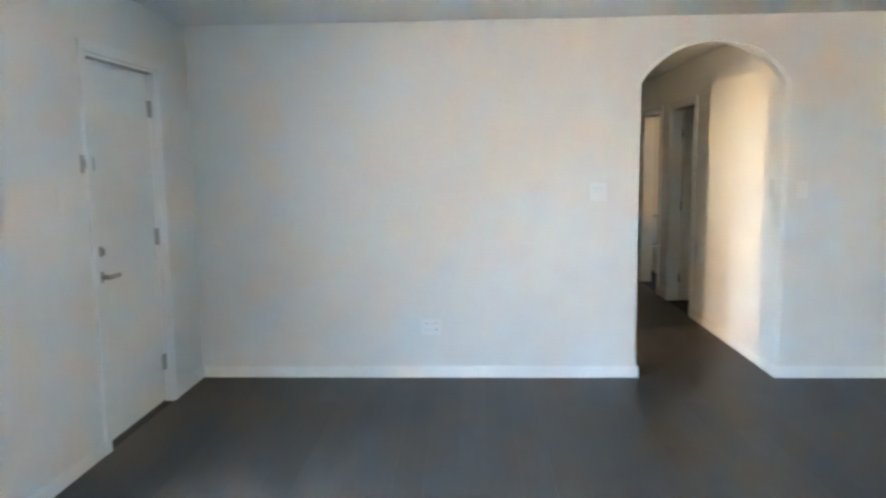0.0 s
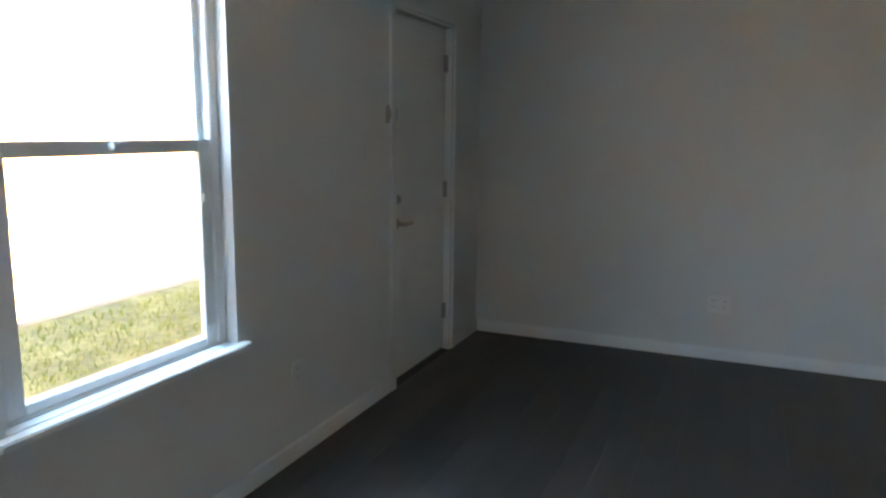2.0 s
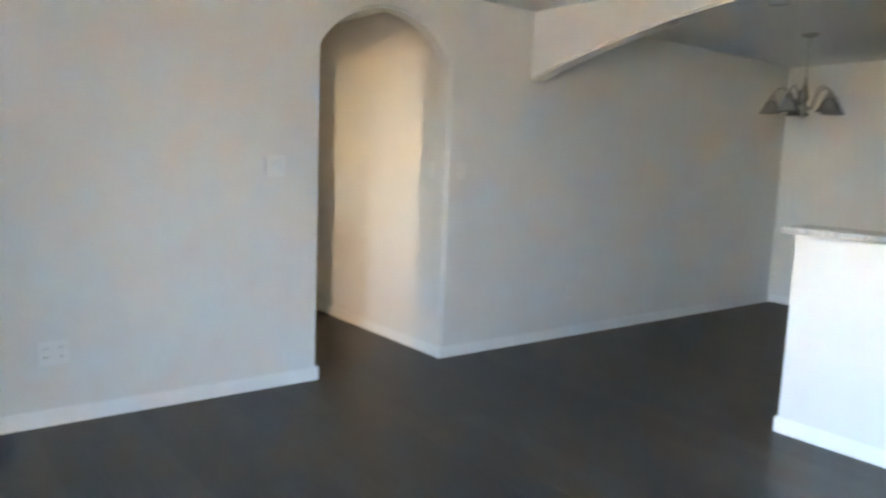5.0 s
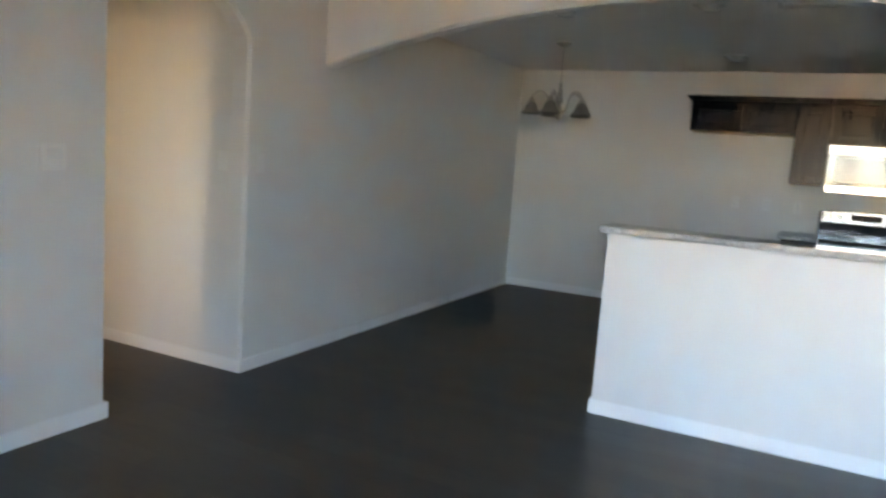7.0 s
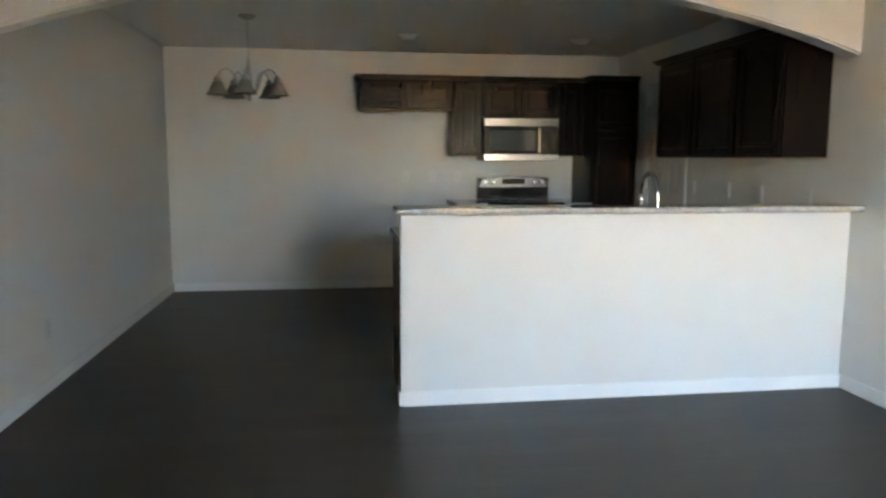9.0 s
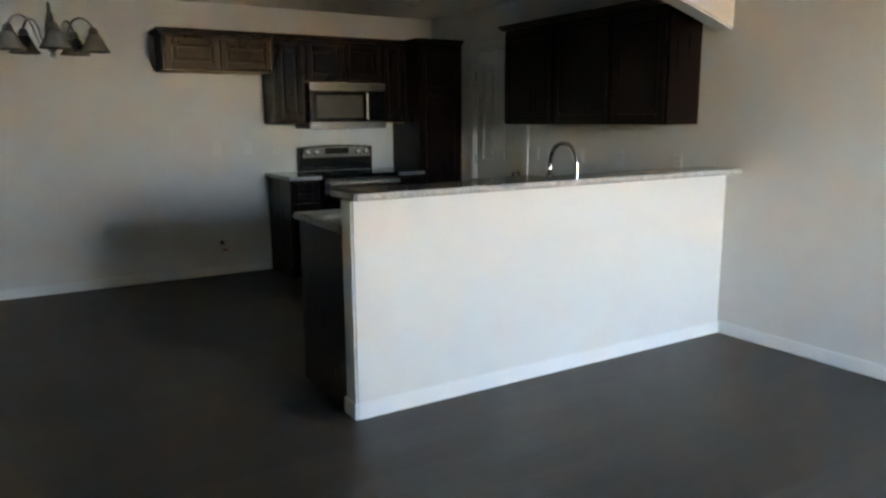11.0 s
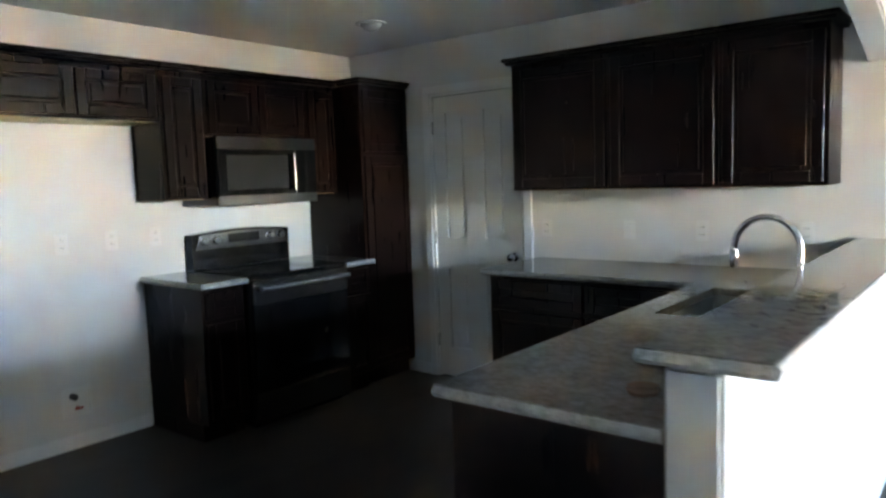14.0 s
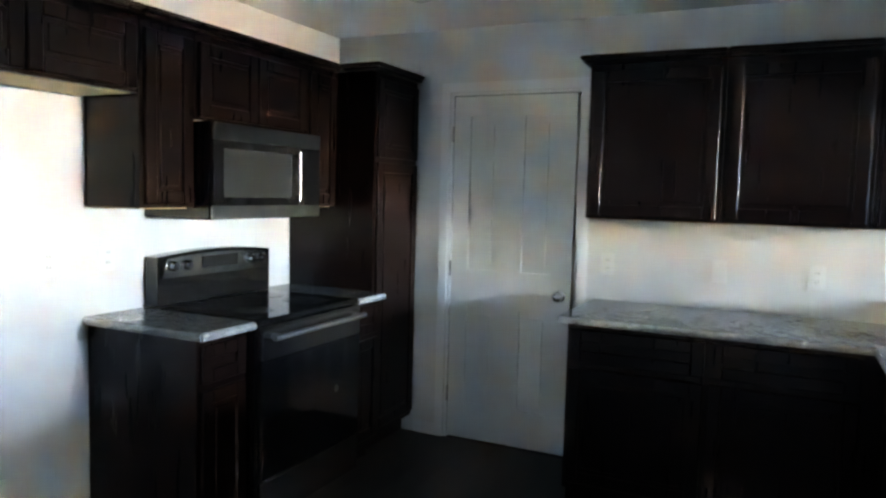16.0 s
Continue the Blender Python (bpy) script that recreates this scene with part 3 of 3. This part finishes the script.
for y0, y1 in ((-3.074, -2.775), (-4.118, -3.846)):
    top = boxes("countertop", GRANITE, [(7.652, L - 0.002, y0, y1, 0.880, 0.914)], None, 0.003, True)
    chipped_edge(top, (7.6525, y0 + 0.002), (7.6525, y1 - 0.002), (-1, 0), 0.881, 0.911)
    if y1 > -3:
        chipped_edge(top, (7.655, y1 - 0.0005), (L - 0.004, y1 - 0.0005), (0, 1), 0.881, 0.911)
    tagged(top, "speckled grey granite countertop beside the range", "countertop", "granite countertops")


def base_run(name, dims, fronts, label):
    root = holder(name, (dims[0][0] + dims[0][1]) / 2, (dims[0][2] + dims[0][3]) / 2, 0)
    inv = root.matrix_world.inverted()
    parts = [boxes("body", ESPRESSO, dims, None, 0.002)]
    for axis, face, out, u0, u1 in fronts:
        parts.append(front(None, face, out, u0, u1, 0.13, 0.68, axis))
        parts.append(front(None, face, out, u0, u1, 0.70, 0.86, axis, "drawer_front"))
    for p in parts:
        p.parent, p.matrix_parent_inverse = root, inv
    return tagged(root, label, "cabinet")


# peninsula: open-topped carcass where the sink hangs
PX = 5.335
base_run("peninsula_cabinet", [(BX1 + 0.003, PX, -2.03, BY - 0.005, 0.0, 0.878), (PX - 0.03, PX, -3.98, -2.03, 0.10, 0.878), (BX1 + 0.003, BX1 + 0.02, -3.98, -2.03, 0.0, 0.878), (BX1 + 0.02, PX - 0.08, -3.98, -2.03, 0.0, 0.12)],
         [("x", PX, 1, -3.0, -2.05), ("x", PX, 1, -3.9, -3.02)], "dark espresso peninsula base cabinet behind the half wall")
base_run("base_cabinet", [(PX + 0.004, 6.605, -W + 0.003, -3.995, 0.10, 0.878), (PX + 0.004, 6.605, -W + 0.003, -4.06, 0, 0.10)],
         [("y", -3.995, 1, 5.42, 5.99), ("y", -3.995, 1, 6.0, 6.595)], "dark espresso base cabinets along the side wall")

# L-shaped granite counter with a sink cut-out
SX0, SX1, SY0, SY1 = 4.93, 5.27, -3.83, -3.15
bm = bmesh.new()
x0, x1 = BX1 + 0.002, 5.385
for d in ((x0, x1, SY1, BY + 0.004), (x0, SX0, SY0, SY1), (SX1, x1, SY0, SY1), (x0, x1, -3.95, SY0), (x0, 6.635, -W + 0.002, -3.95)):
    box(bm, *d, 0.880, 0.914)
bmesh.ops.remove_doubles(bm, verts=bm.verts[:], dist=0.0005)
top = made("countertop", bm, GRANITE)
chipped_edge(top, (x0 + 0.002, BY + 0.0035), (x1, BY + 0.0035), (0, 1), 0.881, 0.911)
chipped_edge(top, (x1 - 0.0005, BY + 0.002), (x1 - 0.0005, -3.95), (1, 0), 0.881, 0.911)
chipped_edge(top, (x1, -3.9505), (6.634, -3.9505), (0, 1), 0.881, 0.911)
chipped_edge(top, (6.6345, -3.952), (6.6345, -W + 0.004), (1, 0), 0.881, 0.911)
tagged(top, "L-shaped speckled grey granite kitchen countertop with sink cut-out", "countertop")
top = boxes("bar_top", GRANITE, [(4.555, 4.825, -W + 0.002, -1.968, 1.050, 1.084)], None, 0.003, True)
chipped_edge(top, (4.5555, -W + 0.004), (4.5555, -1.970), (-1, 0), 1.051, 1.081)
chipped_edge(top, (4.557, -1.9685), (4.823, -1.9685), (0, 1), 1.051, 1.081)
chipped_edge(top, (4.8245, -1.970), (4.8245, -W + 0.004), (1, 0), 1.051, 1.081)
tagged(top, "speckled granite bar top on the half wall", "countertop")


def sink():
    root = holder("sink", (SX0 + SX1) / 2, (SY0 + SY1) / 2, 0.875)
    inv = root.matrix_world.inverted()
    a, b, c, d, z0, z1 = SX0, SX1, SY0, SY1, 0.70, 0.8795
    p = boxes("basin", BASIN, [(a - 0.008, a, c - 0.008, d + 0.008, z0, z1), (b, b + 0.008, c - 0.008, d + 0.008, z0, z1), (a, b, c - 0.008, c, z0, z1), (a, b, d, d + 0.008, z0, z1), (a, b, c, d, z0, z0 + 0.008),
                               (a, b, -3.505, -3.475, z0 + 0.008, z1 - 0.03)])
    q = []
    for y in (-3.31, -3.67):
        bm = bmesh.new()
        lathe(bm, [(0.045, 0), (0.045, 0.004), (0.03, 0.006)], (a + b) / 2, y, 20, "z", z0 + 0.008)
        q.append(made("drain", bm, CHROME, None, True))
    for o in (p, *q):
        o.parent, o.matrix_parent_inverse = root, inv
    return tagged(root, "double-bowl stainless steel undermount sink in the counter", "sink")


sink()


def faucet():
    fx, fy, z = 4.845, -3.50, 0.914
    root = holder("faucet", fx, fy, z)
    inv = root.matrix_world.inverted()
    bm = bmesh.new()
    lathe(bm, [(0.028, 0), (0.028, 0.008), (0.020, 0.014), (0.018, 0.12), (0.013, 0.125), (0.013, 0.13)], fx, fy, 20, "z", z)
    parts = [made("base", bm, CHROME, None, True)]
    r, cz = 0.12, 1.135
    pts = [(fx, fy, z + 0.12), (fx, fy, cz)] + [(fx + r - r * math.cos(a), fy, cz + r * math.sin(a)) for a in [math.pi * i / 16 for i in range(1, 16)]]
    end = (fx + 2 * r, fy, cz - 0.005)
    bm = bmesh.new()
    tube(bm, pts + [end], 0.0125, 12)
    parts.append(made("spout", bm, CHROME, None, True))
    bm = bmesh.new()
    lathe(bm, [(0.014, 0.0), (0.018, -0.01), (0.017, -0.05), (0.013, -0.075)], end[0], fy, 18, "z", end[2])
    parts.append(made("spray_head", bm, CHROME, None, True))
    bm = bmesh.new()
    tube(bm, [(fx, fy + 0.016, z + 0.08), (fx, fy + 0.05, z + 0.085), (fx - 0.005, fy + 0.07, z + 0.13)], 0.007, 10)
    parts.append(made("handle", bm, CHROME, None, True))
    for p in parts:
        p.parent, p.matrix_parent_inverse = root, inv
    return tagged(root, "chrome gooseneck kitchen faucet behind the sink", "faucet")


faucet()
bm = bmesh.new()
lathe(bm, [(0.026, 0), (0.036, 0.004), (0.041, 0.014), (0.038, 0.022), (0.030, 0.019), (0.024, 0.012)], 4.90, -2.18, 24, "z", 0.915)
tagged(made("soap_dish", bm, BROWN, None, True), "small brown glazed dish on the granite counter", "dish")

# ---------------- appliances ----------------


def stove():
    y0, y1, xf = -3.838, -3.082, 7.66
    yc = (y0 + y1) / 2
    root = holder("range", 8.0, yc, 0)
    inv = root.matrix_world.inverted()
    P = [boxes("body", BLACKENAMEL, [(xf, L - 0.01, y0, y1, 0.03, 0.895), (xf + 0.05, L - 0.05, y0 + 0.03, y1 - 0.03, 0.0, 0.03)], None, 0.004),
         boxes("cooktop", BLACKGLASS, [(xf - 0.015, L - 0.09, y0 + 0.002, y1 - 0.002, 0.897, 0.918)], None, 0.005, True)]
    ring = material("burner_ring", (0.03, 0.03, 0.032), 0.2)
    for cx, cy, r in ((7.83, yc - 0.19, 0.11), (7.83, yc + 0.19, 0.085), (8.08, yc - 0.19, 0.085), (8.08, yc + 0.19, 0.11)):
        bm = bmesh.new()
        lathe(bm, [(r, 0), (r, 0.0006)], cx, cy, 32, "z", 0.9184)
        P.append(made("burner", bm, ring))
    # back guard with a gently bowed top
    top = [(y, 1.140 + 0.022 * (1 - ((y - yc) / (y1 - yc)) ** 2)) for y in [y0 + (y1 - y0) * i / 16 for i in range(17)]]
    bm = bmesh.new()
    slab(bm, [(y0, 0.919)] + top + [(y1, 0.919)], "x", L - 0.085, L - 0.012)
    P.append(made("back_guard", bm, BLACKENAMEL))
    top2 = [(y, z - 0.014) for y, z in top]
    top2 = [(min(max(y, y0 + 0.018), y1 - 0.018), z) for y, z in top2]
    bm = bmesh.new()
    slab(bm, [(y0 + 0.018, 1.045)] + top2[1:-1] + [(y1 - 0.018, 1.045)], "x", L - 0.097, L - 0.0855)
    P.append(made("control_panel", bm, STEEL))
    P.append(boxes("display", BLACKGLASS, [(L - 0.101, L - 0.0975, yc - 0.12, yc + 0.12, 1.075, 1.132)], None, 0.001))
    for y in (yc - 0.30, yc - 0.215, yc + 0.215, yc + 0.30):
        bm = bmesh.new()
        lathe(bm, [(0.024, 0), (0.022, -0.02), (0.017, -0.026)], y, 1.098, 18, "x", L - 0.0975)
        P.append(made("knob", bm, CHROME, None, True))
    P.append(boxes("oven_door", BLACKGLASS, [(xf - 0.03, xf - 0.001, y0 + 0.006, y1 - 0.006, 0.235, 0.74)], None, 0.006, True))
    P.append(boxes("door_trim", STEEL, [(xf - 0.032, xf - 0.001, y0 + 0.006, y1 - 0.006, 0.745, 0.885)], None, 0.006, True))
    bm = bmesh.new()
    tube(bm, [(xf - 0.075, y0 + 0.03, 0.845), (xf - 0.075, y1 - 0.03, 0.845)], 0.013, 12)
    for y in (y0 + 0.07, y1 - 0.07):
        box(bm, xf - 0.07, xf - 0.03, y - 0.012, y + 0.012, 0.835, 0.855)
    P.append(made("handle", bm, BASIN, None, True))
    P.append(boxes("drawer", STEEL, [(xf - 0.026, xf - 0.001, y0 + 0.006, y1 - 0.006, 0.05, 0.225)], None, 0.006, True))
    bm = bmesh.new()
    lathe(bm, [(0.018, 0), (0.018, -0.002)], -3.627, 0.51, 20, "x", xf - 0.0305)
    P.append(made("badge", bm, STEEL))
    for p in P:
        p.parent, p.matrix_parent_inverse = root, inv
    return tagged(root, "black and stainless electric range with glass cooktop", "range")


stove()


def microwave():
    y0, y1, z0, z1, xf = -3.838, -3.083, 1.32, 1.733, 7.91
    root = holder("microwave", 8.1, (y0 + y1) / 2, z0)
    inv = root.matrix_world.inverted()
    P = [boxes("body", BLACKENAMEL, [(xf, L - 0.003, y0, y1, z0, z1)], None, 0.004),
         boxes("top_strip", STEEL, [(xf - 0.022, xf - 0.001, y0, y1, z1 - 0.075, z1 - 0.002)], None, 0.005, True),
         boxes("bottom_strip", STEEL, [(xf - 0.022, xf - 0.001, y0, y1, z0 + 0.002, z0 + 0.06)], None, 0.005, True),
         boxes("door", BLACKGLASS, [(xf - 0.02, xf - 0.001, y0 + 0.175, y1, z0 + 0.062, z1 - 0.077)], None, 0.004),
         boxes("control_panel", BLACKGLASS, [(xf - 0.02, xf - 0.001, y0, y0 + 0.172, z0 + 0.062, z1 - 0.077)], None, 0.004),
         boxes("door_window", material("grey_mesh_glass", (0.035, 0.035, 0.035), 0.12), [(xf - 0.0225, xf - 0.0205, y0 + 0.235, y1 - 0.06, z0 + 0.095, z1 - 0.11)], None, 0.0005)]
    bm = bmesh.new()
    tube(bm, [(xf - 0.05, y0 + 0.205, z0 + 0.08), (xf - 0.05, y0 + 0.205, z1 - 0.095)], 0.010, 12)
    for z in (z0 + 0.1, z1 - 0.115):
        box(bm, xf - 0.046, xf - 0.021, y0 + 0.198, y0 + 0.212, z - 0.008, z + 0.008)
    P.append(made("handle", bm, STEEL, None, True))
    for p in P:
        p.parent, p.matrix_parent_inverse = root, inv
    return tagged(root, "stainless and black over-range microwave", "microwave")


microwave()

# ---------------- fixtures ----------------


def chandelier():
    cx, cy = 6.61, -1.0
    root = holder("chandelier", cx, cy, H)
    inv = root.matrix_world.inverted()
    bm = bmesh.new()
    lathe(bm, [(0.065, 0), (0.062, -0.012), (0.03, -0.028), (0.008, -0.034)], cx, cy, 24, "z", H - 0.0005)
    P = [made("canopy", bm, NICKEL, None, True)]
    bm = bmesh.new()
    z = H - 0.034
    i = 0
    while z > 2.07:
        pts = [(cx + (0.008 * math.cos(a) if i % 2 else 0), cy + (0 if i % 2 else 0.008 * math.cos(a)), z - 0.016 + 0.018 * math.sin(a)) for a in [2 * math.pi * k / 10 for k in range(11)]]
        tube(bm, pts, 0.0018, 5)
        z -= 0.029
        i += 1
    P.append(made("chain", bm, NICKEL, None, True))
    bm = bmesh.new()
    lathe(bm, [(0.004, 2.085), (0.011, 2.065), (0.009, 2.04), (0.017, 2.01), (0.026, 1.965), (0.032, 1.93), (0.030, 1.91), (0.018, 1.895), (0.020, 1.87), (0.036, 1.85), (0.034, 1.825), (0.018, 1.806), (0.012, 1.798), (0.019, 1.786), (0.016, 1.774), (0.003, 1.766)], cx, cy, 20, "z", 0)
    P.append(made("stem", bm, NICKEL, None, True))
    for k in range(5):
        a = 2 * math.pi * k / 5 + math.pi
        c, s = math.cos(a), math.sin(a)
        bm = bmesh.new()
        path = [(0.02, 1.85), (0.045, 1.835), (0.07, 1.85), (0.085, 1.89), (0.10, 1.945), (0.125, 1.985), (0.16, 2.002), (0.195, 1.99), (0.22, 1.96), (0.23, 1.925)]
        tube(bm, [(cx + r * c, cy + r * s, zz) for r, zz in path], 0.0055, 8)
        P.append(made("arm", bm, NICKEL, None, True))
        bm = bmesh.new()
        lathe(bm, [(0.010, 1.947), (0.018, 1.942), (0.027, 1.925), (0.030, 1.908), (0.026, 1.906)], cx + 0.23 * c, cy + 0.23 * s, 18, "z", 0)
        P.append(made("socket", bm, NICKEL, None, True))
        bm = bmesh.new()
        lathe(bm, [(0.025, 1.9055), (0.036, 1.897), (0.046, 1.878), (0.056, 1.853), (0.068, 1.829), (0.086, 1.806), (0.083, 1.805), (0.065, 1.828), (0.053, 1.852), (0.043, 1.877), (0.033, 1.895), (0.022, 1.9045)], cx + 0.23 * c, cy + 0.23 * s, 28, "z", 0)
        P.append(made("shade", bm, FROST, None, True))
    for p in P:
        p.parent, p.matrix_parent_inverse = root, inv
    return tagged(root, "five-arm satin nickel chandelier with bell glass shades", "chandelier")


chandelier()


def recessed_light(x, y):
    root = holder("recessed_light", x, y, H)
    bm = bmesh.new()
    lathe(bm, [(0.095, 0), (0.095, -0.006), (0.080, -0.012), (0.072, -0.010), (0.068, -0.004)], 0, 0, 28, "z", -0.0005)
    made("trim_ring", bm, TRIM, root, True)
    bm = bmesh.new()
    lathe(bm, [(0.067, -0.001), (0.064, -0.018), (0.050, -0.034), (0.028, -0.043), (0.004, -0.046)], 0, 0, 28)
    made("lens", bm, PLATE, root, True)
    return tagged(root, "unlit white recessed ceiling light", "ceiling light", "recessed ceiling lights")


for x, y in ((7.30, -2.28), (7.34, -3.85), (5.31, -2.30)):
    recessed_light(x, y)


def ceiling_vent(x, y):
    root = holder("ceiling_vent", x, y, H)
    boxes("frame", TRIM, [(-0.09, 0.09, -0.18, -0.155, -0.010, -0.0005), (-0.09, 0.09, 0.155, 0.18, -0.010, -0.0005), (-0.09, -0.068, -0.155, 0.155, -0.010, -0.0005), (0.068, 0.09, -0.155, 0.155, -0.010, -0.0005)], root, 0.002)
    for i in range(6):
        bm = bmesh.new()
        box(bm, -0.009, 0.009, -0.155, 0.155, -0.0006, 0.0006)
        p = made("louvre", bm, TRIM, root)
        p.matrix_local = pose(-0.055 + 0.022 * i, 0, -0.007, 0, 40 if i < 3 else -40, 0)
    # Dark plate painted for the shade of a duct that isn't built.
    boxes("duct_shade", DARKSLOT, [(-0.068, 0.068, -0.155, 0.155, -0.0015, -0.0005)], root)
    return tagged(root, "white louvred air vent in the kitchen ceiling", "vent")


ceiling_vent(5.34, -2.85)
bm = bmesh.new()
lathe(bm, [(0.066, 0), (0.066, -0.012), (0.058, -0.030), (0.03, -0.036), (0.004, -0.037)], 5.39, -1.39, 28, "z", H - 0.0005)
tagged(made("smoke_detector", bm, PLATE, None, True), "round white smoke detector on the ceiling", "smoke detector")


def plate(kind, x, y, z, rz):
    """A wall plate that faces -y before it is turned by rz."""
    root = holder({"outlet": "wall_outlet", "switch": "light_switch", "thermostat": "thermostat"}[kind], x, y, z, rz)
    if kind == "thermostat":
        boxes("housing", PLATE, [(-0.06, 0.06, -0.028, -0.0005, -0.06, 0.06)], root, 0.008, True)
        boxes("screen", material("grey_display", (0.72, 0.73, 0.71), 0.3), [(-0.035, 0.035, -0.0295, -0.0285, -0.01, 0.035)], root)
        return tagged(root, "white square thermostat on the wall", "thermostat")
    boxes("cover", PLATE, [(-0.037, 0.037, -0.007, -0.0005, -0.058, 0.058)], root, 0.003, True)
    if kind == "outlet":
        for s in (-0.021, 0.021):
            boxes("socket", PLATE, [(-0.017, 0.017, -0.010, -0.0072, s - 0.014, s + 0.014)], root, 0.002)
            boxes("slot", DARKSLOT, [(-0.008, -0.0055, -0.0106, -0.0101, s - 0.004, s + 0.006), (0.0055, 0.008, -0.0106, -0.0101, s - 0.004, s + 0.006)], root)
        return tagged(root, "white duplex wall outlet", "outlet", "wall outlets")
    boxes("toggle", PLATE, [(-0.016, 0.016, -0.011, -0.0072, -0.033, 0.033)], root, 0.002)
    return tagged(root, "white rocker light switch", "switch", "light switches")




def double_outlet(x, y, z):
    root = holder("wall_outlet", x, y, z)
    boxes("cover", PLATE, [(-0.068, 0.068, -0.008, -0.0005, -0.060, 0.060)], root, 0.003, True)
    for u in (-0.033, 0.033):
        for v in (-0.021, 0.021):
            boxes("socket", PLATE, [(u - 0.017, u + 0.017, -0.011, -0.0082, v - 0.014, v + 0.014)], root, 0.002)
            boxes("slot", DARKSLOT, [(u - 0.008, u - 0.0055, -0.0116, -0.0111, v - 0.004, v + 0.006), (u + 0.0055, u + 0.008, -0.0116, -0.0111, v - 0.004, v + 0.006)], root)
    return tagged(root, "wide white double wall outlet above the baseboard", "outlet", "wall outlets")


double_outlet(1.614, 0, 0.361)
plate("thermostat", 2.73, 0, 1.276, 0)
plate("switch", 4.07, 0, 1.275, 0)
plate("outlet", 5.20, 0, 0.36, 0)
plate("switch", HX, 0.176, 1.277, -90)
plate("switch", 0, -1.58, 1.33, 90)
plate("outlet", 0, -2.23, 0.386, 90)
for x, k in ((6.57, "outlet"), (6.01, "switch"), (5.58, "outlet"), (5.05, "outlet")):
    plate(k, x, -W, 1.105, 180)
for y in (-2.34, -2.62, -2.89):
    plate("outlet", L, y, 1.15, -90)


def water_box():
    root = holder("supply_box", L, -2.35, 0.27, -90)
    boxes("frame", PLATE, [(-0.085, 0.085, -0.008, -0.0005, 0.07, 0.085), (-0.085, 0.085, -0.008, -0.0005, -0.085, -0.07), (-0.085, -0.07, -0.008, -0.0005, -0.07, 0.07), (0.07, 0.085, -0.008, -0.0005, -0.07, 0.07)], root, 0.002)
    boxes("back", PLATE, [(-0.07, 0.07, -0.003, -0.0005, -0.07, 0.07)], root)
    bm = bmesh.new()
    lathe(bm, [(0.018, 0), (0.018, -0.035), (0.012, -0.04)], -0.02, 0.03, 16, "y", -0.003)
    made("outlet_socket", bm, DARKSLOT, root, True)
    bm = bmesh.new()
    tube(bm, [(0.0, -0.003, -0.035), (0.0, -0.03, -0.035)], 0.008, 10)
    box(bm, -0.025, 0.025, -0.04, -0.03, -0.042, -0.028, bevel=0.004)
    made("valve_handle", bm, REDPLASTIC, root, True)
    return tagged(root, "white fridge water supply box with red valve", "supply box")


water_box()

# ---------------- outside ----------------
GZ = -0.22
structure(boxes("ground", SOIL, [(-900, 900, -900, 900, GZ - 0.5, GZ)]), "dry sandy ground reaching the horizon")
structure(boxes("pavement", CONCRETE, [(-11.5, -3.65, -60, 60, GZ + 0.004, GZ + 0.05)]), "pale sunlit concrete drive in front of the house")
structure(boxes("walkway", CONCRETE, [(-2.15, -T - 0.02, -14, 14, GZ + 0.002, GZ + 0.03)], None, 0.006), "pale concrete walkway along the house front")
structure(boxes("lawn", LAWN, [(-3.63, -2.17, -14, 14, GZ + 0.002, GZ + 0.02)]), "thin patchy lawn in the shade of the house")
rng = np.random.default_rng(4)
verts, faces = [], []
for _ in range(5200):
    x, y = rng.uniform(-3.45, -2.19), rng.uniform(-4.2, 3.2)
    a, h, w, lean = rng.uniform(0, 6.283), rng.uniform(0.03, 0.09), rng.uniform(0.004, 0.010), rng.uniform(-0.04, 0.04)
    i = len(verts)
    c, s = math.cos(a), math.sin(a)
    verts += [(x - w * c, y - w * s, GZ + 0.012), (x + w * c, y + w * s, GZ + 0.012), (x + lean * s, y + lean * c, GZ + h)]
    faces.append((i, i + 1, i + 2))
me = bpy.data.meshes.new("grass")
me.from_pydata(verts, [], faces)
me.materials.append(GRASS)
tagged(new("grass", me), "patchy green and straw lawn under the window", "grass", "", "stuff")

# ---------------- floor planks ----------------
PW, PL, GAP = 0.152, 1.22, 0.0006
shared = {}


def plank_mesh(w, l):
    key = (round(w, 3), round(l, 3))
    if key not in shared:
        bm = bmesh.new()
        box(bm, 0, l, 0, w, -0.0035, 0.0)
        me = bpy.data.meshes.new("plank")
        bm.to_mesh(me)
        bm.free()
        me.materials.append(PLANK)
        shared[key] = me
    return shared[key]


rnd = random.Random(7)
for rx0, rx1, ry0, ry1 in ((0.0, L, -W, 0.0), (0.0, JX, JY, -W), (HL, HX, 0.0, HE)):
    x = rx0
    while x < rx1 - 0.01:
        w = min(PW, rx1 - x)
        y = ry0
        l = rnd.choice((0.4, 0.61, 0.82, 1.03, 1.22))
        while y < ry1 - 0.01:
            l = min(l, ry1 - y)
            p = new("plank", plank_mesh(w - GAP, l - GAP))
            p.matrix_world = pose(x + w - GAP, y, 0, 0, 0, 90)
            p.parent = floor_ob
            y += l
            l = PL
        x += PW
